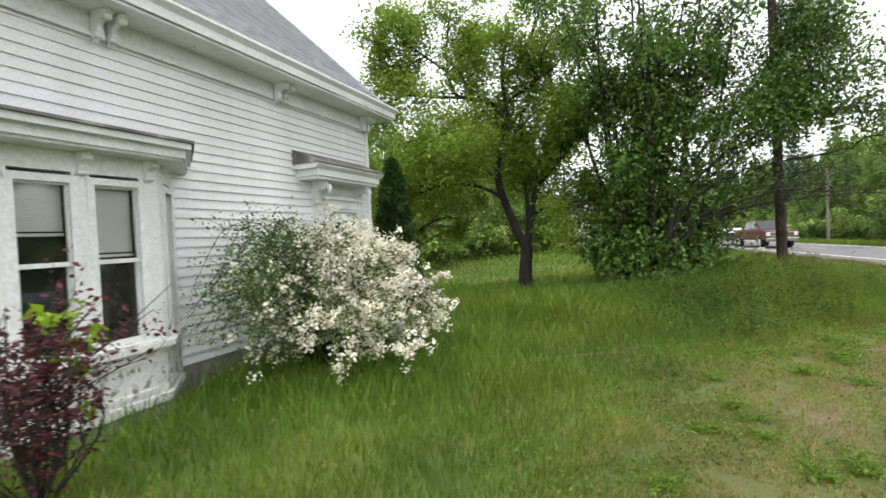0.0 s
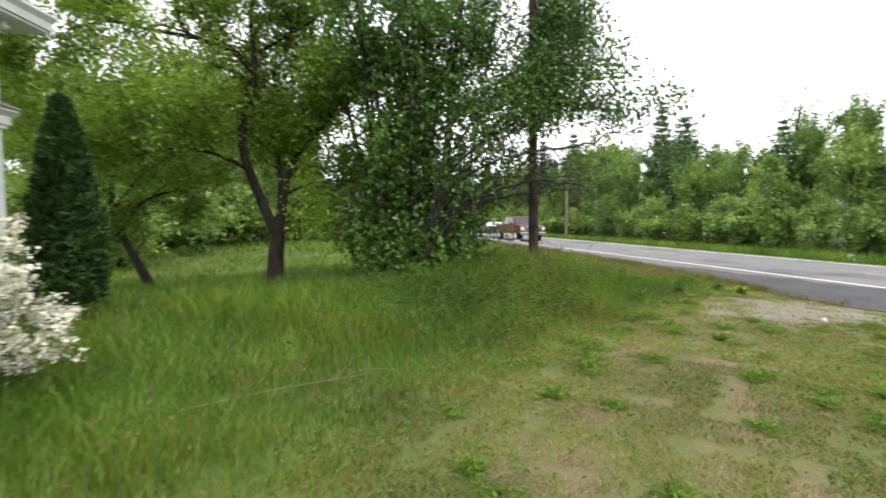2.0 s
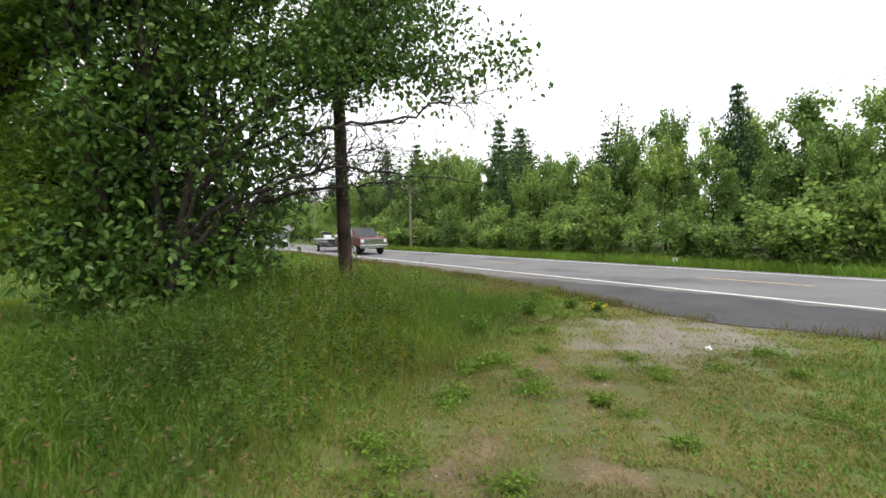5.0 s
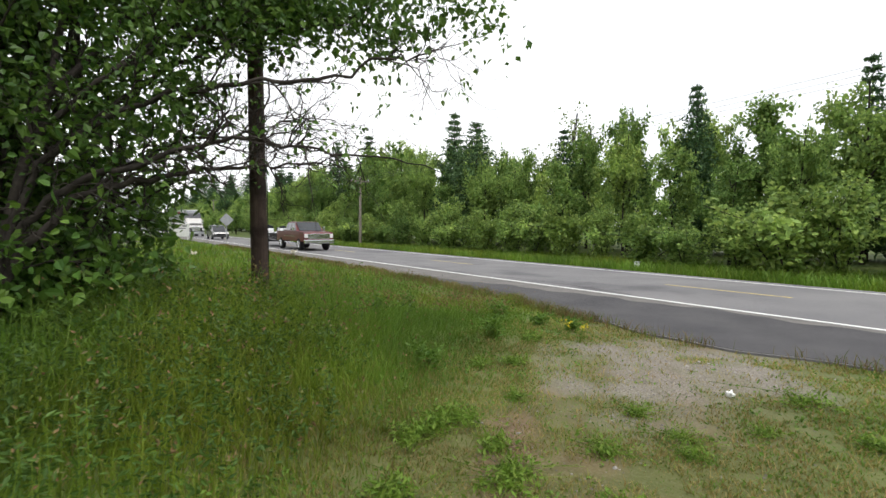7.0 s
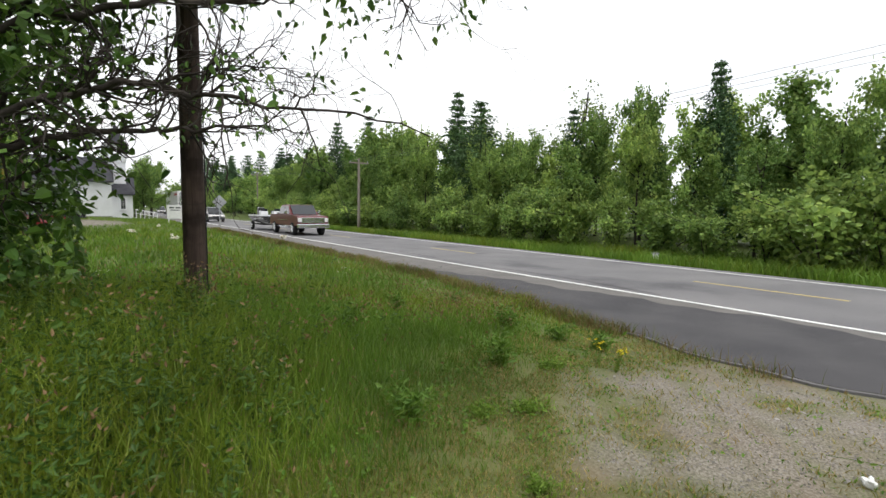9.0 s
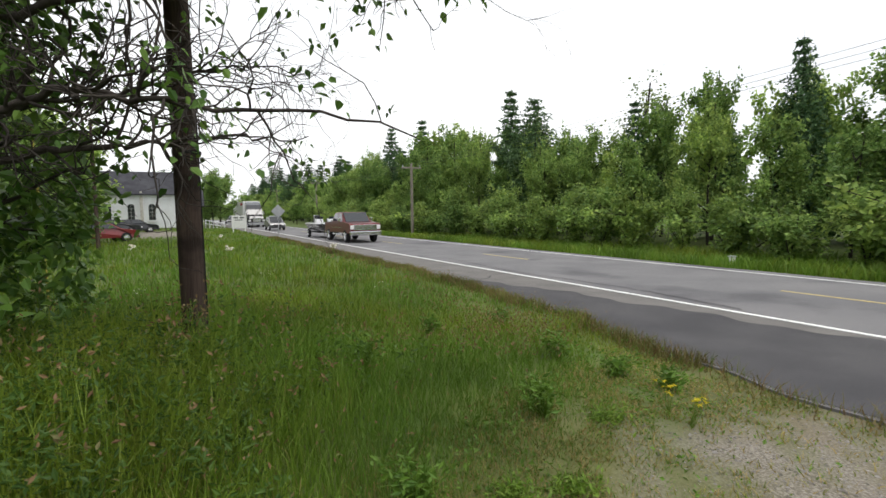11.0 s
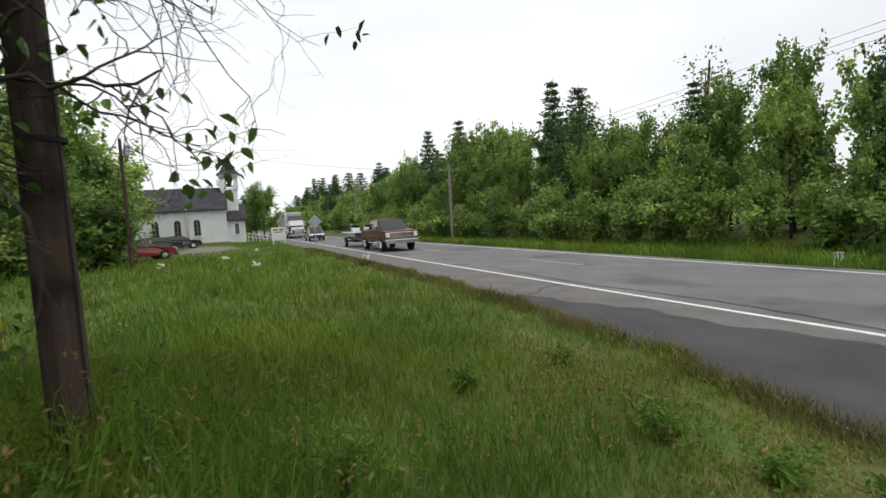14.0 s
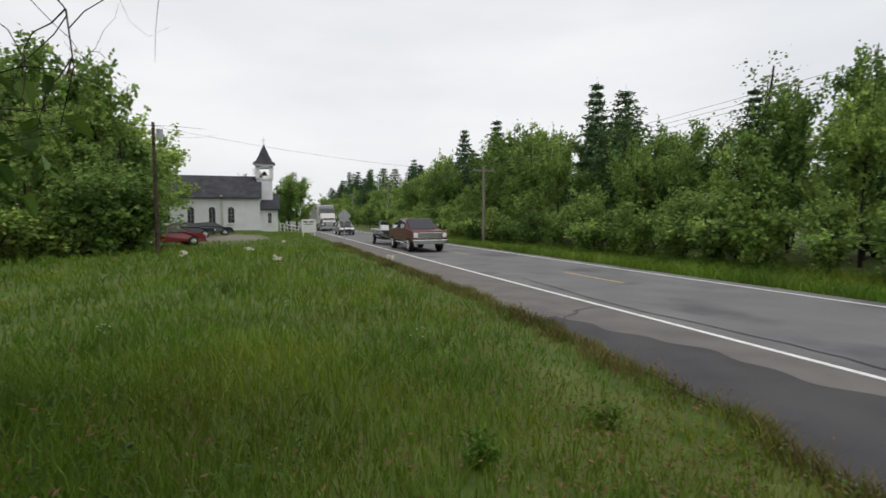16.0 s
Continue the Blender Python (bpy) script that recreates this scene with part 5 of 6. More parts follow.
# column of dark cedar at the house corner
n = 9000
z = rng.uniform(0.05, 1, n) ** 0.9 * 4.1
rad = 0.62 * np.clip(np.minimum(z / 0.5, (4.25 - z) / 2.6), 0, 1) ** 0.7 * rng.uniform(0.6, 1.05, n)
a = rng.uniform(0, 2 * math.pi, n)
planted("cedar_tree", -4.0, 13.0, "narrow dark green cedar column at the house corner", "tree", [smooth_line([(0, 0, -0.2), (0, 0, 2), (0, 0, 3.8)], 0.08, 0.02)],
        [(np.stack([rad * np.cos(a), rad * np.sin(a), z], 1), 0.13, CEDAR, "crown", dict(width=0.6, droop=-0.9))])

# flowering bush in front of the wall
stems = []
for k in range(170):
    a, r = rng.uniform(0, 2 * math.pi), rng.uniform(0.35, 1.9)
    h = rng.uniform(0.85, 2.0) + (0.25 if math.cos(a) < -0.2 else 0)
    dx, dy = math.cos(a) * r * 0.95, math.sin(a) * r * 1.15
    stems.append(smooth_line([(dx * 0.12, dy * 0.12, 0), (dx * 0.35, dy * 0.35, h * 0.75), (dx * 0.7, dy * 0.7, h), (dx, dy, h * rng.uniform(0.35, 0.75))], 0.014, 0.004))
side = [s for l in stems for s in sprout(l, 5, 0.42, rng, 0.35, 0.8, -0.05, 0.005, 4)]
lp = np.concatenate([along(stems, 110, rng, 0.1, 0.11), along(side, 18, rng, 0.1, 0.07)])
fc = along(side, 6, rng, 0.4, 0.07)
fc = fc[(0.9 * fc[:, 0] + 0.42 * fc[:, 1] + 0.5 * (1.2 - fc[:, 2]) + rng.normal(size=len(fc)) * 0.45) > -0.25]
fl = np.repeat(fc, 13, axis=0) + rng.normal(size=(len(fc) * 13, 3)) * 0.032
bush = planted("flowering_bush", -3.25, 6.9, "arching bush covered in small white blossom", "shrub", stems + side,
               [(lp, 0.05, LILAC, "foliage", {}), (fl, 0.046, PETAL, "blossom", dict(width=0.95, droop=0.0))], TWIG, 5)

# purple-leaved shrub with a lime sapling growing through it
stems = [smooth_line([(0, 0, 0), (rng.normal() * 0.2, rng.normal() * 0.2, 0.7), (rng.normal() * 0.55, rng.normal() * 0.45, rng.uniform(1.1, 1.75))], 0.014, 0.004) for _ in range(26)]
side = [s for l in stems for s in sprout(l, 7, 0.4, rng, 0.2, 0.8, 0.05, 0.005, 4)]
planted("purple_shrub", -3.75, 2.95, "small shrub with dark purple leaves", "shrub", stems + side, [(along(side, 12, rng, 0.1, 0.05), 0.06, PURPLE, "foliage", {})], TWIG, 5)
stems = [smooth_line([(0, 0, 0), (0.05, 0.02, 0.7), (0.1, 0.05, 1.35)], 0.01, 0.005)]
side = sprout(stems[0], 9, 0.3, rng, 0.4, 0.7, 0.1, 0.005, 4)
planted("maple_sapling", -3.75, 3.15, "sapling with broad lime green leaves", "sapling", stems + side, [(along(side, 5, rng, 0.5, 0.03), 0.13, LIME, "foliage", dict(width=0.95, droop=0.1))], TWIG, 5)


# ---------- woods: a few kinds, each tree a copy set at its own turn and size ----------
def broad_tree(seed, h, spread, leafmat, size, count, first, label, bare=0.0):
    r = np.random.default_rng(seed)
    m = [smooth_line([(0, 0, -0.2), (r.normal() * 0.1, r.normal() * 0.1, h * 0.35), (r.normal() * 0.25, r.normal() * 0.25, h * 0.92)], 0.02 * h, 0.005 * h)]
    for k in range(11):
        z0 = h * r.uniform(0.12, 0.75)
        a = k * 2.4 + r.normal() * 0.3
        L = spread * r.uniform(0.6, 1.1) * (1.15 - 0.6 * z0 / h)
        m.append(smooth_line([(0, 0, z0), (math.cos(a) * L * 0.5, math.sin(a) * L * 0.5, z0 + h * 0.09), (math.cos(a) * L, math.sin(a) * L, z0 + h * r.uniform(0.08, 0.24))], 0.008 * h, 0.002 * h, 3))
    subs = [s for l in m for s in sprout(l, 8, 0.17 * h, r, 0.25, 0.9, 0.06, 0.003 * h, 4)]
    P = along(subs, count // len(subs) + 1, r, 0.05, 0.024 * h)
    ob = empty(first, pose(0, 0, 0), label, "tree", "woodland trees")
    V, F = branches(m + subs[::4], 5)
    attach("trunk", mesh_of("trunk", V, F, BARK, True), ob)
    V, F = leaves(P, size, r, width=0.75, droop=0.25, up=0.6)
    attach("crown", mesh_of("crown", V, F, leafmat), ob)
    return ob


def spruce_tree(seed, h, spread, first, label, whorls=22, gap=0.0):
    r = np.random.default_rng(seed)
    m = [smooth_line([(0, 0, -0.2), (0.02, 0, h * 0.5), (0, 0, h)], 0.016 * h, 0.003)]
    P = []
    for k in range(whorls):
        t = 0.08 + 0.9 * k / whorls
        z0 = h * t
        L = spread * (1 - t) ** 0.8 + 0.05
        for j in range(7):
            if r.uniform() < gap:
                continue
            a = j * 0.9 + k * 1.3 + r.normal() * 0.2
            l2 = L * r.uniform(0.7, 1.15) * 1.25
            ln = smooth_line([(0, 0, z0), (math.cos(a) * l2 * 0.6, math.sin(a) * l2 * 0.6, z0 - 0.10 * l2), (math.cos(a) * l2, math.sin(a) * l2, z0 + 0.03 * l2)], 0.02, 0.005, 3)
            m.append(ln)
            P.append(along([ln], int(24 + 52 * (1 - t)), r, 0.1, 0.035 + 0.05 * l2))
    P = np.concatenate(P)
    ob = empty(first, pose(0, 0, 0), label, "tree", "woodland trees")
    V, F = tubes(m[:1] + m[1::3], 3)
    attach("trunk", mesh_of("trunk", V, F, BARK, True), ob)
    V, F = leaves(P, (0.32 - 0.12 * P[:, 2] / h) * h / 10, r, width=0.5, droop=0.25, up=0.5)
    attach("crown", mesh_of("crown", V, F, NEEDLE), ob)
    return ob


def bush_tree(seed, h, spread, count, first, label):
    r = np.random.default_rng(seed)
    m = [smooth_line([(0, 0, -0.1), (r.normal() * 0.3 * spread, r.normal() * 0.3 * spread, h * 0.5), (r.normal() * 0.6 * spread, r.normal() * 0.6 * spread, h * r.uniform(0.6, 1))], 0.04, 0.01, 3) for _ in range(12)]
    subs = [s for l in m for s in sprout(l, 9, 0.3 * h, r, 0.08, 1.0, 0.04, 0.012, 4)]
    P = along(subs, count // len(subs) + 1, r, 0.1, 0.16)
    ob = empty(first, pose(0, 0, 0), label, "shrub", "woodland shrubs")
    V, F = branches(m + subs[::3], 4)
    attach("stem", mesh_of("stem", V, F, TWIG, True), ob)
    V, F = leaves(P, 0.21, r, width=0.75, droop=0.3, up=0.6)
    attach("crown", mesh_of("crown", V, F, BROADLEAF), ob)
    return ob


KINDS = {"oak": [broad_tree(21, 9, 3.0, BROADLEAF, 0.29, 6500, "broadleaf_tree", "leafy green broadleaf tree in the woods edge"),
                 broad_tree(22, 9, 2.5, BROADLEAF, 0.27, 6500, "broadleaf_tree", "leafy green broadleaf tree in the woods edge"),
                 broad_tree(23, 9, 3.4, BROADLEAF, 0.30, 6500, "broadleaf_tree", "leafy green broadleaf tree in the woods edge")],
         "far": [broad_tree(31, 9, 3.0, BROADLEAF, 0.42, 2200, "broadleaf_tree", "distant leafy green tree in the woods"), broad_tree(32, 9, 2.7, BROADLEAF, 0.42, 2200, "broadleaf_tree", "distant leafy green tree in the woods")],
         "birch": [broad_tree(24, 10, 2.0, BIRCH, 0.20, 2600, "birch_tree", "thin pale half-leafed birch above the woods")],
         "spruce": [spruce_tree(25, 10, 2.2, "spruce_tree", "dark pointed spruce among the woods"), spruce_tree(26, 10, 1.8, "spruce_tree", "dark pointed spruce among the woods", 20, 0.12)],
         "pine": [spruce_tree(27, 10, 2.9, "pine_tree", "dark broad-limbed white pine with open tiers", 21, 0.08)],
         "bush": [bush_tree(28, 3.4, 1.3, 3000, "leafy_shrub", "dense green shrub at the foot of the woods"), bush_tree(29, 2.8, 1.5, 3000, "leafy_shrub", "dense green shrub at the foot of the woods")]}
HEIGHT = {"oak": 9.05, "far": 9.0, "birch": 10.0, "spruce": 10.0, "pine": 10.0, "bush": 3.2}
used = set()


def plant(kind, x, y, h, wide=1.0, v=None):
    k = KINDS[kind]
    ob = k[(v if v is not None else random.randrange(len(k))) % len(k)]
    s = (0.92 if y < 36 else 1.03) * h / HEIGHT[kind]
    if x < 2 and y < 90:
        s *= 1.22
    m = pose(x, y, float(lie(x, y)), 0, 0, random.uniform(0, 360)) @ Matrix.Diagonal((s * wide, s * wide, s, 1))
    if ob.name not in used:
        used.add(ob.name)
        ob.matrix_world = m
    else:
        copy_thing(ob, m)


random.seed(4)
# named skyline over the road
for kind, x, y, h, w in (("birch", 32, 31.0, 11.2, 1.0), ("spruce", 30, 42.6, 11.6, 1.0), ("pine", 29, 38.2, 10.0, 1.1), ("oak", 31, 54, 11.2, 0.7), ("spruce", 31, 61.5, 10.4, 1.0),
                         ("spruce", 31, 71, 13.0, 0.85), ("oak", 30, 76, 10.8, 0.6), ("spruce", 30.5, 21.2, 7.7, 0.9), ("oak", 30, 25, 7.9, 0.8), ("oak", 31, 17.5, 8.3, 0.85), ("spruce", 32, 14.2, 8.6, 0.8), ("oak", 33, 22, 7.6, 0.8), ("spruce", 31, 12, 8.5, 0.6)):
    plant(kind, x, y, h, w)
for y in np.arange(2, 84, 2.7):
    y2 = y + random.uniform(-1, 1)
    plant("oak", random.uniform(26.5, 28.5), y2, random.uniform(5.2, 7.2), random.uniform(0.8, 1.0))
    plant("oak" if random.random() < 0.75 else "spruce", random.uniform(29.5, 32), y2 + 1.5, random.uniform(6.6, 8.2) * (1.08 if y > 45 else 1), random.uniform(0.85, 1.05))
    plant("far", random.uniform(35, 38), y2 + 0.7, random.uniform(7, 8.4), 1.0)
for y in np.arange(0, 84, 2.1):
    plant("bush", random.uniform(24.3, 25.6), y + random.uniform(-0.6, 0.6), random.uniform(2.2, 4.0), random.uniform(0.8, 1.1))
for y in np.arange(84, 150, 5):
    plant("far", random.uniform(25.5, 27.5), y, random.uniform(4.5, 6.5), 1.0)
    plant("far", random.uniform(30, 33), y + 2, random.uniform(6.5, 8), 1.0)
for y in np.arange(95, 260, 6):
    plant("pine" if random.random() < 0.6 else "spruce", random.uniform(32, 42), y, random.uniform(10.5, 13.5) * (1 + (y - 95) / 500), 1.0)
    plant("far", random.uniform(33, 38), y + 3, random.uniform(9, 10.5) * (1 + (y - 95) / 500), 1.2)
    plant("far", random.uniform(26, 29), y + 60, random.uniform(6, 8), 1.1)
# far end of the road and the side of the church
for x, y, h in ((9.5, 101, 8.8), (12.0, 104, 8.4), (10.5, 97, 7.4), (7, 105, 9), (13.0, 120, 7), (5, 110, 9), (12.5, 150, 8), (12, 190, 9), (3, 108, 9)):
    plant("oak", x, y, h, 1.1)
for x in np.arange(-30, 80, 9):
    plant("far" if x < 14 or x > 24 else "bush", x, 420 + random.uniform(-20, 20), 16 if (x < 12 or x > 24) else 6, 1.6)
# left-hand wood behind the yard and beside the church lot
for x, y, h in ((-1.6, 45.5, 6.0), (-4.5, 43, 5.8), (-7.5, 44, 6.5), (-3.0, 49, 8.2), (-6, 49.5, 9.0), (-2.4, 53, 8.6), (-9.5, 47, 9), (-12, 43, 9), (-13.5, 49, 10), (-3.5, 60, 9.4), (-6, 66, 10), (-4.6, 74, 9.6), (-8, 58, 10),
                (-17, 44, 9.5), (-21, 46, 10), (-10, 38, 5.8), (-14, 36, 6.5), (-19, 37, 8), (-24, 40, 9), (-9, 31, 5.5), (-13, 30, 6.5), (-18, 30, 8), (-22, 28, 9), (-28, 34, 10), (-6.5, 82, 10), (-11, 78, 11), (-14, 70, 11), (-2.6, 58, 8.6), (-3.6, 67, 9.5), (-5.4, 57, 11), (-7.5, 70, 12), (-10, 63, 12), (-16, 56, 12), (-20, 60, 12)):
    plant("oak" if y < 50 else "far", x, y, h, random.uniform(0.9, 1.15))
for x, y in ((-0.2, 44.5), (-1.8, 42.5), (-3.4, 41.5), (-5.2, 40.8), (-7.4, 40.5), (-9.6, 38.5), (-8.2, 36.8), (-11, 34.5), (-10.2, 29.5), (-12.5, 27), (-8.5, 27.5), (-14.5, 25), (-6.6, 33), (-0.6, 47)):
    plant("bush", x, y, random.uniform(2.6, 3.8), 1.15)
for x, y, h in ((-5.5, 52.5, 10.5), (-9, 53, 10)):
    plant("birch", x, y, h, 0.9)


# ---------- grass ----------
BX0, BX1, BY0, BY1 = -16.0, 13.2, -3.0, 46.0
WAY = np.array([(0, 0), (1.2, 2.7), (2.9, 5.2), (4.2, 7.0), (4.8, 7.8), (5.7, 8.6), (6.7, 10.1), (7.35, 11.5)], float)


def way_dist(x, y):
    p = np.stack([x, y], -1)
    return np.min([np.linalg.norm(p - w, axis=-1) for w in WAY], axis=0)


def inside_house(x, y):
    dx, dy = x + 5.909, y - 1.042
    s, o = dx * 0.1736 + dy * 0.9848, dx * 0.9848 - dy * 0.1736
    bayo = np.where((s > 1.3) & (s < 5.0), 0.62, 0.0)
    return (s < 10.5) & (o < 0.02 + bayo)


def tall_at(x, y):
    """How high the grass grows."""
    d = drive_dist(x, y)
    h = 0.045 + 0.27 * np.clip((d - 1.3) / 2.2, 0, 1) ** 1.3
    left = (x - 5.5) * 0.5 - (y - 9.0) * 0.86 < 0
    h = np.where(left, h * 1.15, h * 0.8)
    h = h + 0.26 * np.exp(-(((x - 4.6) / 2.2) ** 2 + ((y - 12.3) / 1.9) ** 2)) + 0.18 * np.exp(-(((x - 1.5) / 3) ** 2 + ((y - 12.0) / 1.8) ** 2))
    h = h * (1 - 0.5 * np.exp(-(((x + 1) / 6) ** 2 + ((y - 24) / 6) ** 2)))
    verge = np.clip((road_edge(y) - x) / 2.0, 0.5, 1)
    h = h * (1 - 0.3 * np.exp(-(((x - 9.0) / 2.5) ** 2 + ((y - 17.0) / 6) ** 2)))
    return h * verge * (1 + 0.25 * fuzz(x, y, 0.9))


def scatter(n, near, rng):
    x, y = rng.uniform(BX0, BX1, n), rng.uniform(BY0, BY1, n)
    d = way_dist(x, y)
    keep = (rng.uniform(size=n) < 1 / (1 + (d / near) ** 2)) & (x < road_edge(y) + 0.06 * fuzz(x, y, 3.0)) & ~inside_house(x, y)
    x, y = x[keep], y[keep]
    bare = np.clip(bare_at(x, y) * 1.0 + gravel_at(x, y) * 1.3, 0, 1)
    k = rng.uniform(size=len(x)) > bare * 0.85
    return x[k], y[k]


def blades(name, x, y, h, w, material, label, rng, lean=0.85):
    n = len(x)
    z = lie(x, y)
    a, b = rng.uniform(0, 2 * math.pi, n), rng.uniform(0, 2 * math.pi, n)
    l = h * lean * rng.uniform(0.1, 1.0, n)
    side = np.stack([np.cos(a) * w, np.sin(a) * w, np.zeros(n)], 1)
    out = np.stack([np.cos(b) * l, np.sin(b) * l, np.zeros(n)], 1)
    base = np.stack([x, y, z - 0.02], 1)
    mid = base + out * 0.35 + np.stack([np.zeros(n), np.zeros(n), h * 0.6], 1)
    tip = base + out + np.stack([np.zeros(n), np.zeros(n), h], 1)
    V = np.stack([base - side, base + side, mid + side * 0.7, mid - side * 0.7, tip], 1).reshape(-1, 3)
    i = np.arange(n)[:, None] * 5
    F = np.concatenate([i + np.array([[0, 1, 2]]), i + np.array([[0, 2, 3]]), i + np.array([[3, 2, 4]])])
    return tagged(new(name, mesh_of(name, V, F, material)), label, "grass", kind="stuff")


rng = np.random.default_rng(31)
x, y = scatter(2300000, 2.7, rng)
h = tall_at(x, y) * rng.uniform(0.5, 1.25, len(x))
dry = rng.uniform(size=len(x)) < np.clip(1.0 - drive_dist(x, y) / 2.6, 0.04, 0.5) + 0.14 * np.clip(fuzz(x, y, 0.55) - 0.3, 0, 1)
d = way_dist(x, y)
w = 0.0024 + 0.001 * d * rng.uniform(0.7, 1.3, len(x))
blades("grass", x[~dry], y[~dry], h[~dry], w[~dry], LAWN, "tall green meadow grass", rng)
blades("dry_grass", x[dry], y[dry], np.maximum(h[dry] * 0.7, 0.03), w[dry] * 0.9, DRYGRASS, "short dry yellowing grass along the track", rng)
x, y = rng.uniform(-1.5, 11.3, 900000), rng.uniform(-1.5, 13.5, 900000)
k = (drive_dist(x, y) < 2.5) & (x < road_edge(y)) & (rng.uniform(size=len(x)) < 1 / (1 + (way_dist(x, y) / 3.0) ** 2)) & (rng.uniform(size=len(x)) > np.clip(0.62 * bare_at(x, y) + 0.9 * gravel_at(x, y), 0, 0.9)) & (fuzz(x, y, 5.0) + 0.6 * fuzz(x, y, 11.0) > -0.55)
x, y = x[k], y[k]
dd = way_dist(x, y)
half = rng.uniform(size=len(x)) < 0.68
h = rng.uniform(0.02, 0.075, len(x))
blades("track_turf", x[half], y[half], h[half], (0.003 + 0.0012 * dd)[half], DRYGRASS, "trodden yellow-green turf of the track", rng, 1.3)
blades("track_clover", x[~half], y[~half], h[~half] * 0.8, (0.004 + 0.0014 * dd)[~half], LAWN, "short green turf between the wheel tracks", rng, 1.5)
# overhanging fringe along the tar
y = rng.uniform(7.5, 50, 26000)
x = road_edge(y) + 0.07 - np.abs(rng.normal(size=26000)) * 0.22
k = (gravel_at(x, y) < 0.4) & (rng.uniform(size=len(x)) < 0.35 + 0.65 * (fuzz(x, y, 2.0) > -0.1)) & ((y > 12.3) | (rng.uniform(size=len(x)) < 0.25))
x, y = x[k], y[k]
blades("edge_grass", x, y, rng.uniform(0.07, 0.26, len(x)), 0.003 + 0.0006 * way_dist(x, y), VERGE, "brownish grass fringe hanging over the tar edge", rng, 0.9)
# seed heads on the taller stems
x, y = scatter(420000, 3.0, rng)
patchy = np.clip(0.35 * (fuzz(x, y, 0.5) - 0.3) + 1.2 * np.exp(-((x - road_edge(y) + 1.3) / 1.5) ** 2) * (y > 13), 0.05, 1)
k = (tall_at(x, y) > 0.12) & (rng.uniform(size=len(x)) < 0.8 * patchy)
x, y = x[k], y[k]
h = tall_at(x, y) * rng.uniform(1.1, 1.6, len(x))
blades("seed_stalks", x, y, h, np.full(len(x), 0.0015), LAWN, "thin green flowering grass stalks", rng, 0.3)
P = np.stack([x, y, lie(x, y) + h * 0.93], 1)
P = np.repeat(P, 3, axis=0) + rng.normal(size=(len(P) * 3, 3)) * np.array([0.02, 0.02, 0.035])
V, F = leaves(P, 0.042, rng, -0.8, 0.4)
tagged(new("seed_heads", mesh_of("seed_heads", V, F, SEED)), "reddish brown grass seed heads", "grass", kind="stuff")
# far verge and field
x = np.concatenate([rng.uniform(20.6, 25.5, 34000), rng.uniform(-14, 12, 20000)])
y = np.concatenate([rng.uniform(-2, 75, 34000), rng.uniform(40, 84, 20000)])
k = (gravel_at(x, y) < 0.5) & ((x > 20.5) | (x < road_edge(y)))
x, y = x[k], y[k]
blades("verge_grass", x, y, rng.uniform(0.15, 0.5, len(x)) * np.where(x > 20, 1.1, 0.6), np.full(len(x), 0.022), LAWN, "green verge grass under the woods", rng)
# tall dark herbs under the limbs and round the pole
hx = np.concatenate([rng.normal(3.7, 1.4, 800), rng.normal(5.3, 0.9, 600)])
hy = np.concatenate([rng.normal(10.9, 1.3, 800), rng.normal(12.6, 0.8, 600)])
k = (way_dist(hx, hy) > 1.25) & (drive_dist(hx, hy) > 1.9) & ~inside_house(hx, hy)
hx, hy = hx[k], hy[k]
hh = rng.uniform(0.35, 0.8, len(hx)) * np.clip(way_dist(hx, hy) / 2.4, 0.4, 1)
stems = [(np.array([(a, b, c - 0.05), (a + rng.normal() * 0.05, b + rng.normal() * 0.05, c + q)]), np.array([0.004, 0.002])) for a, b, c, q in zip(hx, hy, lie(hx, hy), hh)]
V, F = tubes(stems, 3)
tagged(new("herb_stalks", mesh_of("herb_stalks", V, F, LAWN)), "green stalks of tall meadow herbs", "weeds", kind="stuff")
V, F = leaves(along(stems, 20, rng, 0.2, 0.014), 0.062, rng, 0.0, 0.34)
HERB = leafy("meadow_herb_leaves", [(0.05, 0.105, 0.018), (0.07, 0.135, 0.022), (0.09, 0.165, 0.026)], 0.3, 0.5, gain=(0.85, 0.85, 0.8))
tagged(new("meadow_herbs", mesh_of("meadow_herbs", V, F, HERB)), "tall dark green leafy meadow herbs", "weeds", kind="stuff")
# broad-leaved weeds
x, y = scatter(170000, 3.5, rng)
k = (fuzz(x, y, 0.8) + 0.5 * fuzz(x, y, 2.9) > 0.45) | ((drive_dist(x, y) < 2.4) & (fuzz(x, y, 2.6) > -0.1))
x, y = x[k], y[k]
P = np.stack([x, y, lie(x, y) + tall_at(x, y) * rng.uniform(0.15, 0.6, len(x))], 1)
P = np.repeat(P, 3, axis=0) + rng.normal(size=(len(P) * 3, 3)) * 0.03
V, F = leaves(P, 0.038, rng, -0.2, 0.6)
tagged(new("lawn_weeds", mesh_of("lawn_weeds", V, F, WEED)), "low broad-leaved weeds in the lawn", "weeds", kind="stuff")


def tuft(x, y, h, r, count, label, material=WEED, size=0.13):
    rg = np.random.default_rng(int(abs(x * 100 + y * 37)))
    stems = [smooth_line([(0, 0, -0.05), (rg.normal() * r * 0.4, rg.normal() * r * 0.4, h * 0.5), (rg.normal() * r, rg.normal() * r, h * rg.uniform(0.7, 1.1))], 0.006, 0.002, 2) for _ in range(count)]
    return planted("weed_tuft", x, y, label, "weed", stems, [(along(stems, 12, rg, 0.15, 0.03), size, material, "leaves", dict(width=0.35, droop=-0.3))], LAWN, 4, "weed tufts")


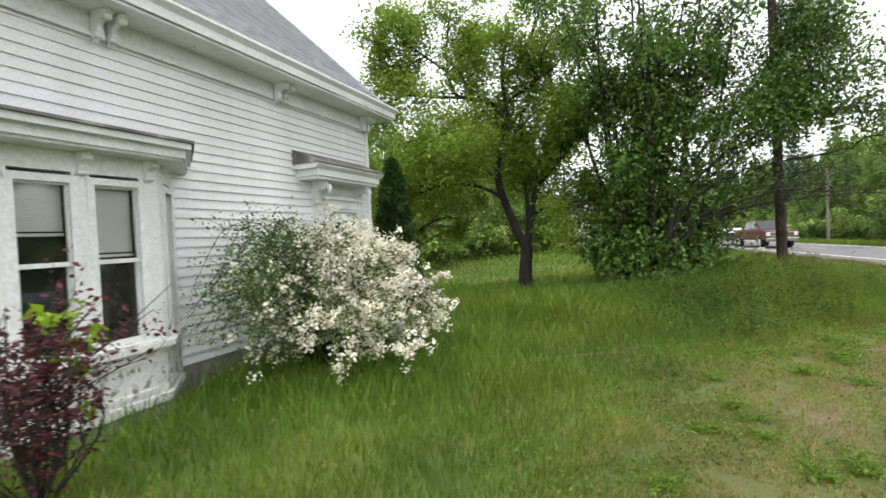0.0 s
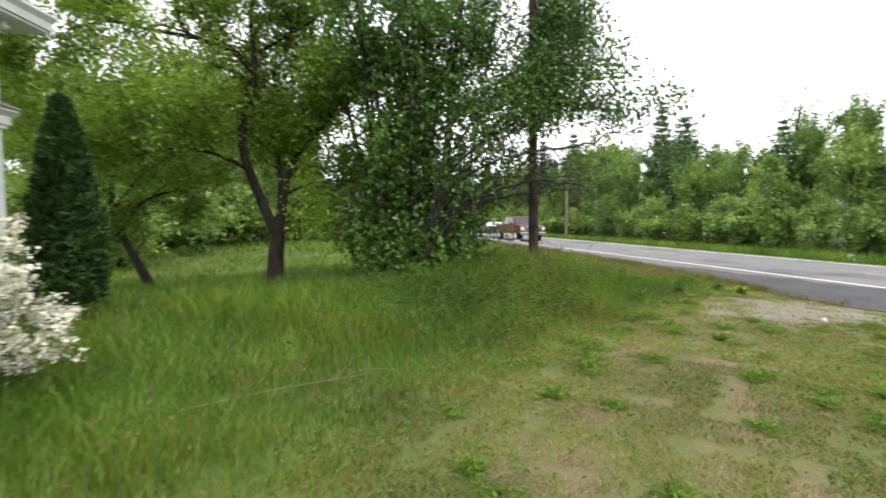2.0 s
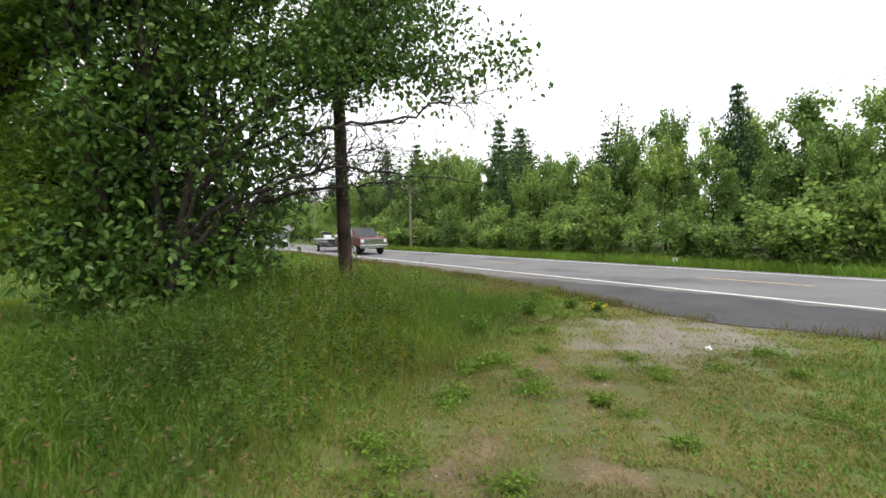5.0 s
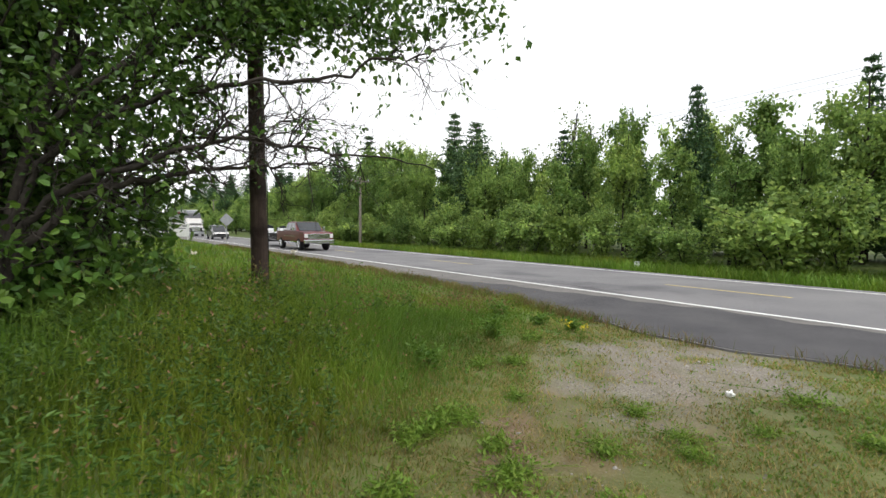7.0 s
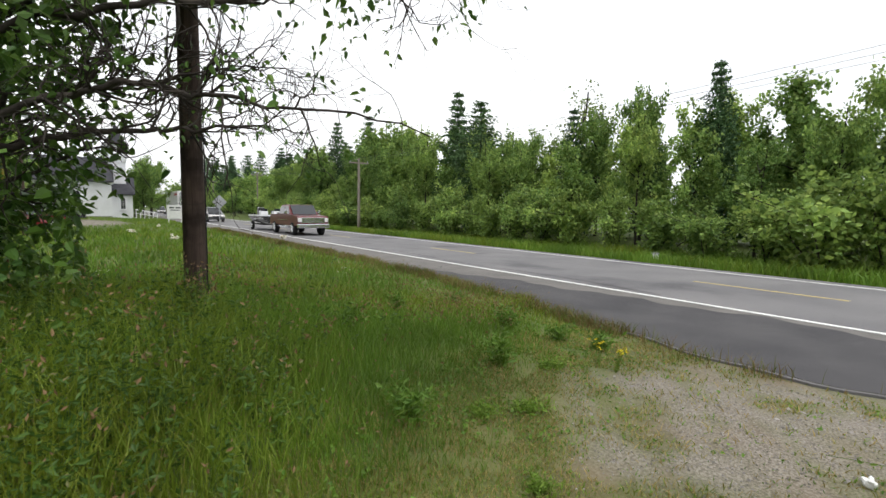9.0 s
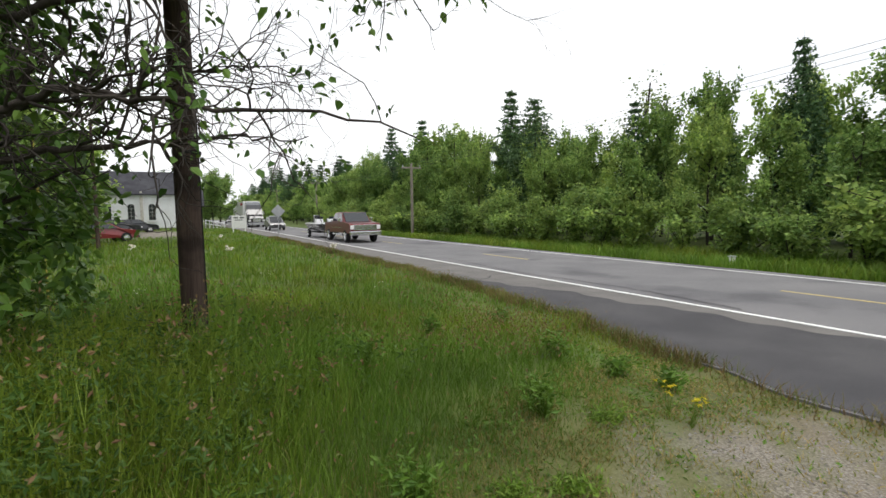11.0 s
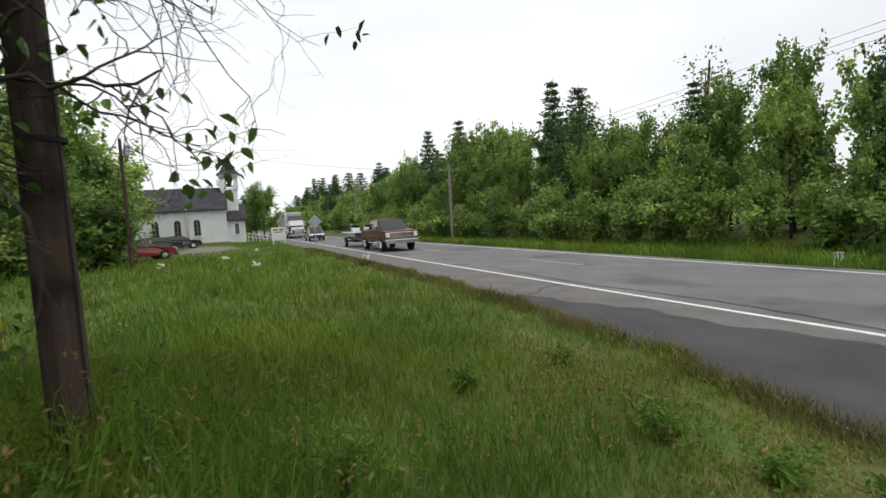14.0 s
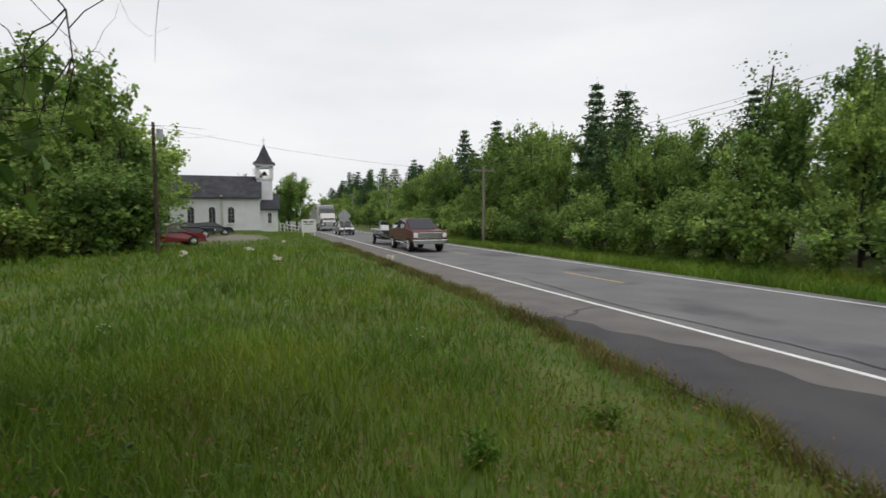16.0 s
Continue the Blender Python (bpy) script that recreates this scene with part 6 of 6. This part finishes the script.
for x, y, h, r in ((9.7, 13.3, 0.36, 0.18), (7.3, 13.3, 0.45, 0.18), (8.4, 11.9, 0.36, 0.16), (9.9, 12.5, 0.24, 0.16), (10.1, 12.0, 0.2, 0.14), (6.9, 11.3, 0.32, 0.16),
                   (8.8, 14.9, 0.3, 0.16), (5.1, 12.6, 0.6, 0.2), (5.9, 13.4, 0.55, 0.2), (10.3, 15.4, 0.26, 0.16)):
    tuft(x, y, h * 0.85, r, 20, "leafy green weed tuft rising from the grass", size=0.075)
rg = np.random.default_rng(52)
made = 0
while made < 70:
    x, y = rg.uniform(0.6, 9.6), rg.uniform(1.2, 12.0)
    if drive_dist(x, y) < 1.9 and gravel_at(x, y) < 0.3 and way_dist(np.array([x]), np.array([y]))[0] > 0.25:
        tuft(x, y, rg.uniform(0.03, 0.09), rg.uniform(0.1, 0.24), 26, "low mat of green clover on the worn track", CLOVER, rg.uniform(0.03, 0.055))
        made += 1


def flowers(name, spots, material, size, label, hgt):
    for x, y in spots:
        rg = np.random.default_rng(int(abs(x * 91 + y * 13)))
        stems = [smooth_line([(dx * 0.3, dy * 0.3, 0), (dx, dy, hgt * rg.uniform(0.7, 1.1))], 0.004, 0.003, 2) for dx, dy in rg.normal(size=(7, 2)) * 0.08]
        heads = np.repeat(np.array([s[0][-1] for s in stems]), 8, axis=0)
        ob = planted(name, x, y, label, "flower", stems, [(heads, size, material, "petals", dict(width=0.5, droop=-0.1))], LAWN, 4, "wild flowers")
        for c in ob.children:
            c["kind"] = "stuff"


flowers("yellow_flower", [(9.3, 11.2), (9.45, 11.5)], GOLD, 0.03, "small yellow wildflower near the gravel", 0.25)
flowers("white_daisy", [(8.3, 48), (3.6, 37.2), (12.0, 31.5), (6.3, 40), (7.6, 33)], PETAL, 0.13, "clump of white daisies in the grass", 0.4)
flowers("white_daisy", [(9.3, 18.2), (7.6, 21.6), (5.0, 20.2)], PETAL, 0.018, "small white daisy in the grass", 0.4)

# fallen dry branch on the lawn
rg = np.random.default_rng(77)
bl = [smooth_line([(-0.9, 0.1, 0.28), (0, 0, 0.3), (1.0, -0.1, 0.26)], 0.012, 0.004)]
bl += sprout(bl[0], 9, 0.6, rg, 0.05, 0.7, -0.02, 0.006, 4)
V, F = tubes(bl, 5)
tagged(attach("dead_branch", mesh_of("dead_branch", V, F, STALK)), "dry pale branch lying on the grass", "branch").matrix_world = pose(0.4, 7.3, float(lie(0.4, 7.3)) - 0.16, 0, 0, 30)

# crumpled scrap and loose stones on the gravel
bm = bmesh.new()
bmesh.ops.create_icosphere(bm, subdivisions=2, radius=0.05)
for v in bm.verts:
    v.co *= 0.75 + 0.5 * noise.noise(v.co * 30)
tagged(part("paper_scrap", bm, SIGNWHITE), "crumpled white scrap lying on the gravel", "litter").matrix_world = pose(8.9, 9.0, float(lie(8.9, 9.0)) + 0.035)
V, F, b = [], [], 0
for k in range(3200):
    while True:
        px, py = rg.uniform(1, 11.3), rg.uniform(2, 13)
        if rg.uniform() < gravel_at(px, py) + 0.25 * bare_at(px, py) and px < road_edge(py):
            break
    s = rg.uniform(0.004, 0.013) * (2.0 if rg.uniform() < 0.03 else 1)
    o = np.array([(1, 0, 0), (0, 1, 0), (-1, 0, 0), (0, -1, 0), (0, 0, 0.7)]) * s * rg.uniform(0.6, 1.3, (5, 1))
    V.append(o + np.array([px, py, float(lie(px, py)) + 0.002]))
    F += [(b, b + 1, b + 4), (b + 1, b + 2, b + 4), (b + 2, b + 3, b + 4), (b + 3, b, b + 4)]
    b += 5
PEBBLE = leafy("loose_pebbles", [(0.13, 0.12, 0.10), (0.20, 0.185, 0.17), (0.30, 0.28, 0.26)], 0.0, 0.9, gain=(1.0, 1.0, 1.0))
tagged(new("loose_gravel", mesh_of("loose_gravel", np.concatenate(V), F, PEBBLE)), "loose grey gravel on the driveway mouth", "gravel", kind="stuff")

# ---------- many small pieces, last: clapboards and shingles ----------
wall_ob = [o for o in house.children if o.name.startswith("wall")][0]
bv = [(S0, 0.03, 0), (S0, -0.034, 0), (S0, -0.008, 0.15), (S0, 0.03, 0.15), (S1 - 0.13, 0.03, 0), (S1 - 0.13, -0.034, 0), (S1 - 0.13, -0.008, 0.15), (S1 - 0.13, 0.03, 0.15)]
bf = [(1, 5, 6, 2), (0, 4, 5, 1), (2, 6, 7, 3), (0, 1, 2, 3), (4, 7, 6, 5)]
clap = mesh_of("clapboard", np.array(bv), np.array(bf), PAINT)
z = BASE
while z < FRIEZE - 0.03:
    c = attach("clapboard", clap, wall_ob)
    c.location = (0, 0.0008 * random.uniform(-3, 3), z)
    c.rotation_euler = (0, radians(random.uniform(-0.03, 0.03)), 0)
    z += 0.138
roof_ob = [o for o in house.children if o.name.startswith("roof")][0]
SL = math.hypot(1, PITCH)
sh = bmesh.new()
bm_box(sh, 0.004, 0.296, 0.0, 0.19, 0.0, 0.012)
shme = bpy.data.meshes.new("shingle")
bmesh.ops.transform(sh, matrix=pose(0, 0, 0, math.degrees(math.atan(PITCH)) - 2.0), verts=sh.verts)
sh.to_mesh(shme)
shme.materials.append(SHINGLE)
ROWS = int((DEPTH / 2 + 0.55) * SL / 0.14)
VB = np.array([v.co for v in shme.vertices])
FB = np.array([list(p.vertices) for p in shme.polygons])
VV, FF, nb, made = [], [], 0, 0
for r in range(ROWS):
    yy = -0.57 + r * 0.14 / SL
    zz = EAVE + 0.02 + (yy + 0.55) * PITCH + 0.004
    for c in range(56):
        xx = S0 - 0.42 + c * 0.3 + (0.15 if r % 2 else 0)
        off = np.array([xx, yy, zz + random.uniform(0, 0.004)])
        if r < 9 and 3.0 < xx < S1 + 0.2:
            s = attach("shingle", shme, roof_ob)
            s.location = off
            made += 1
        else:
            VV.append(VB + off)
            FF.append(FB + nb)
            nb += len(VB)
tagged(attach("upper_shingles", mesh_of("upper_shingles", np.concatenate(VV), np.concatenate(FF), SHINGLE), roof_ob), kind="stuff")
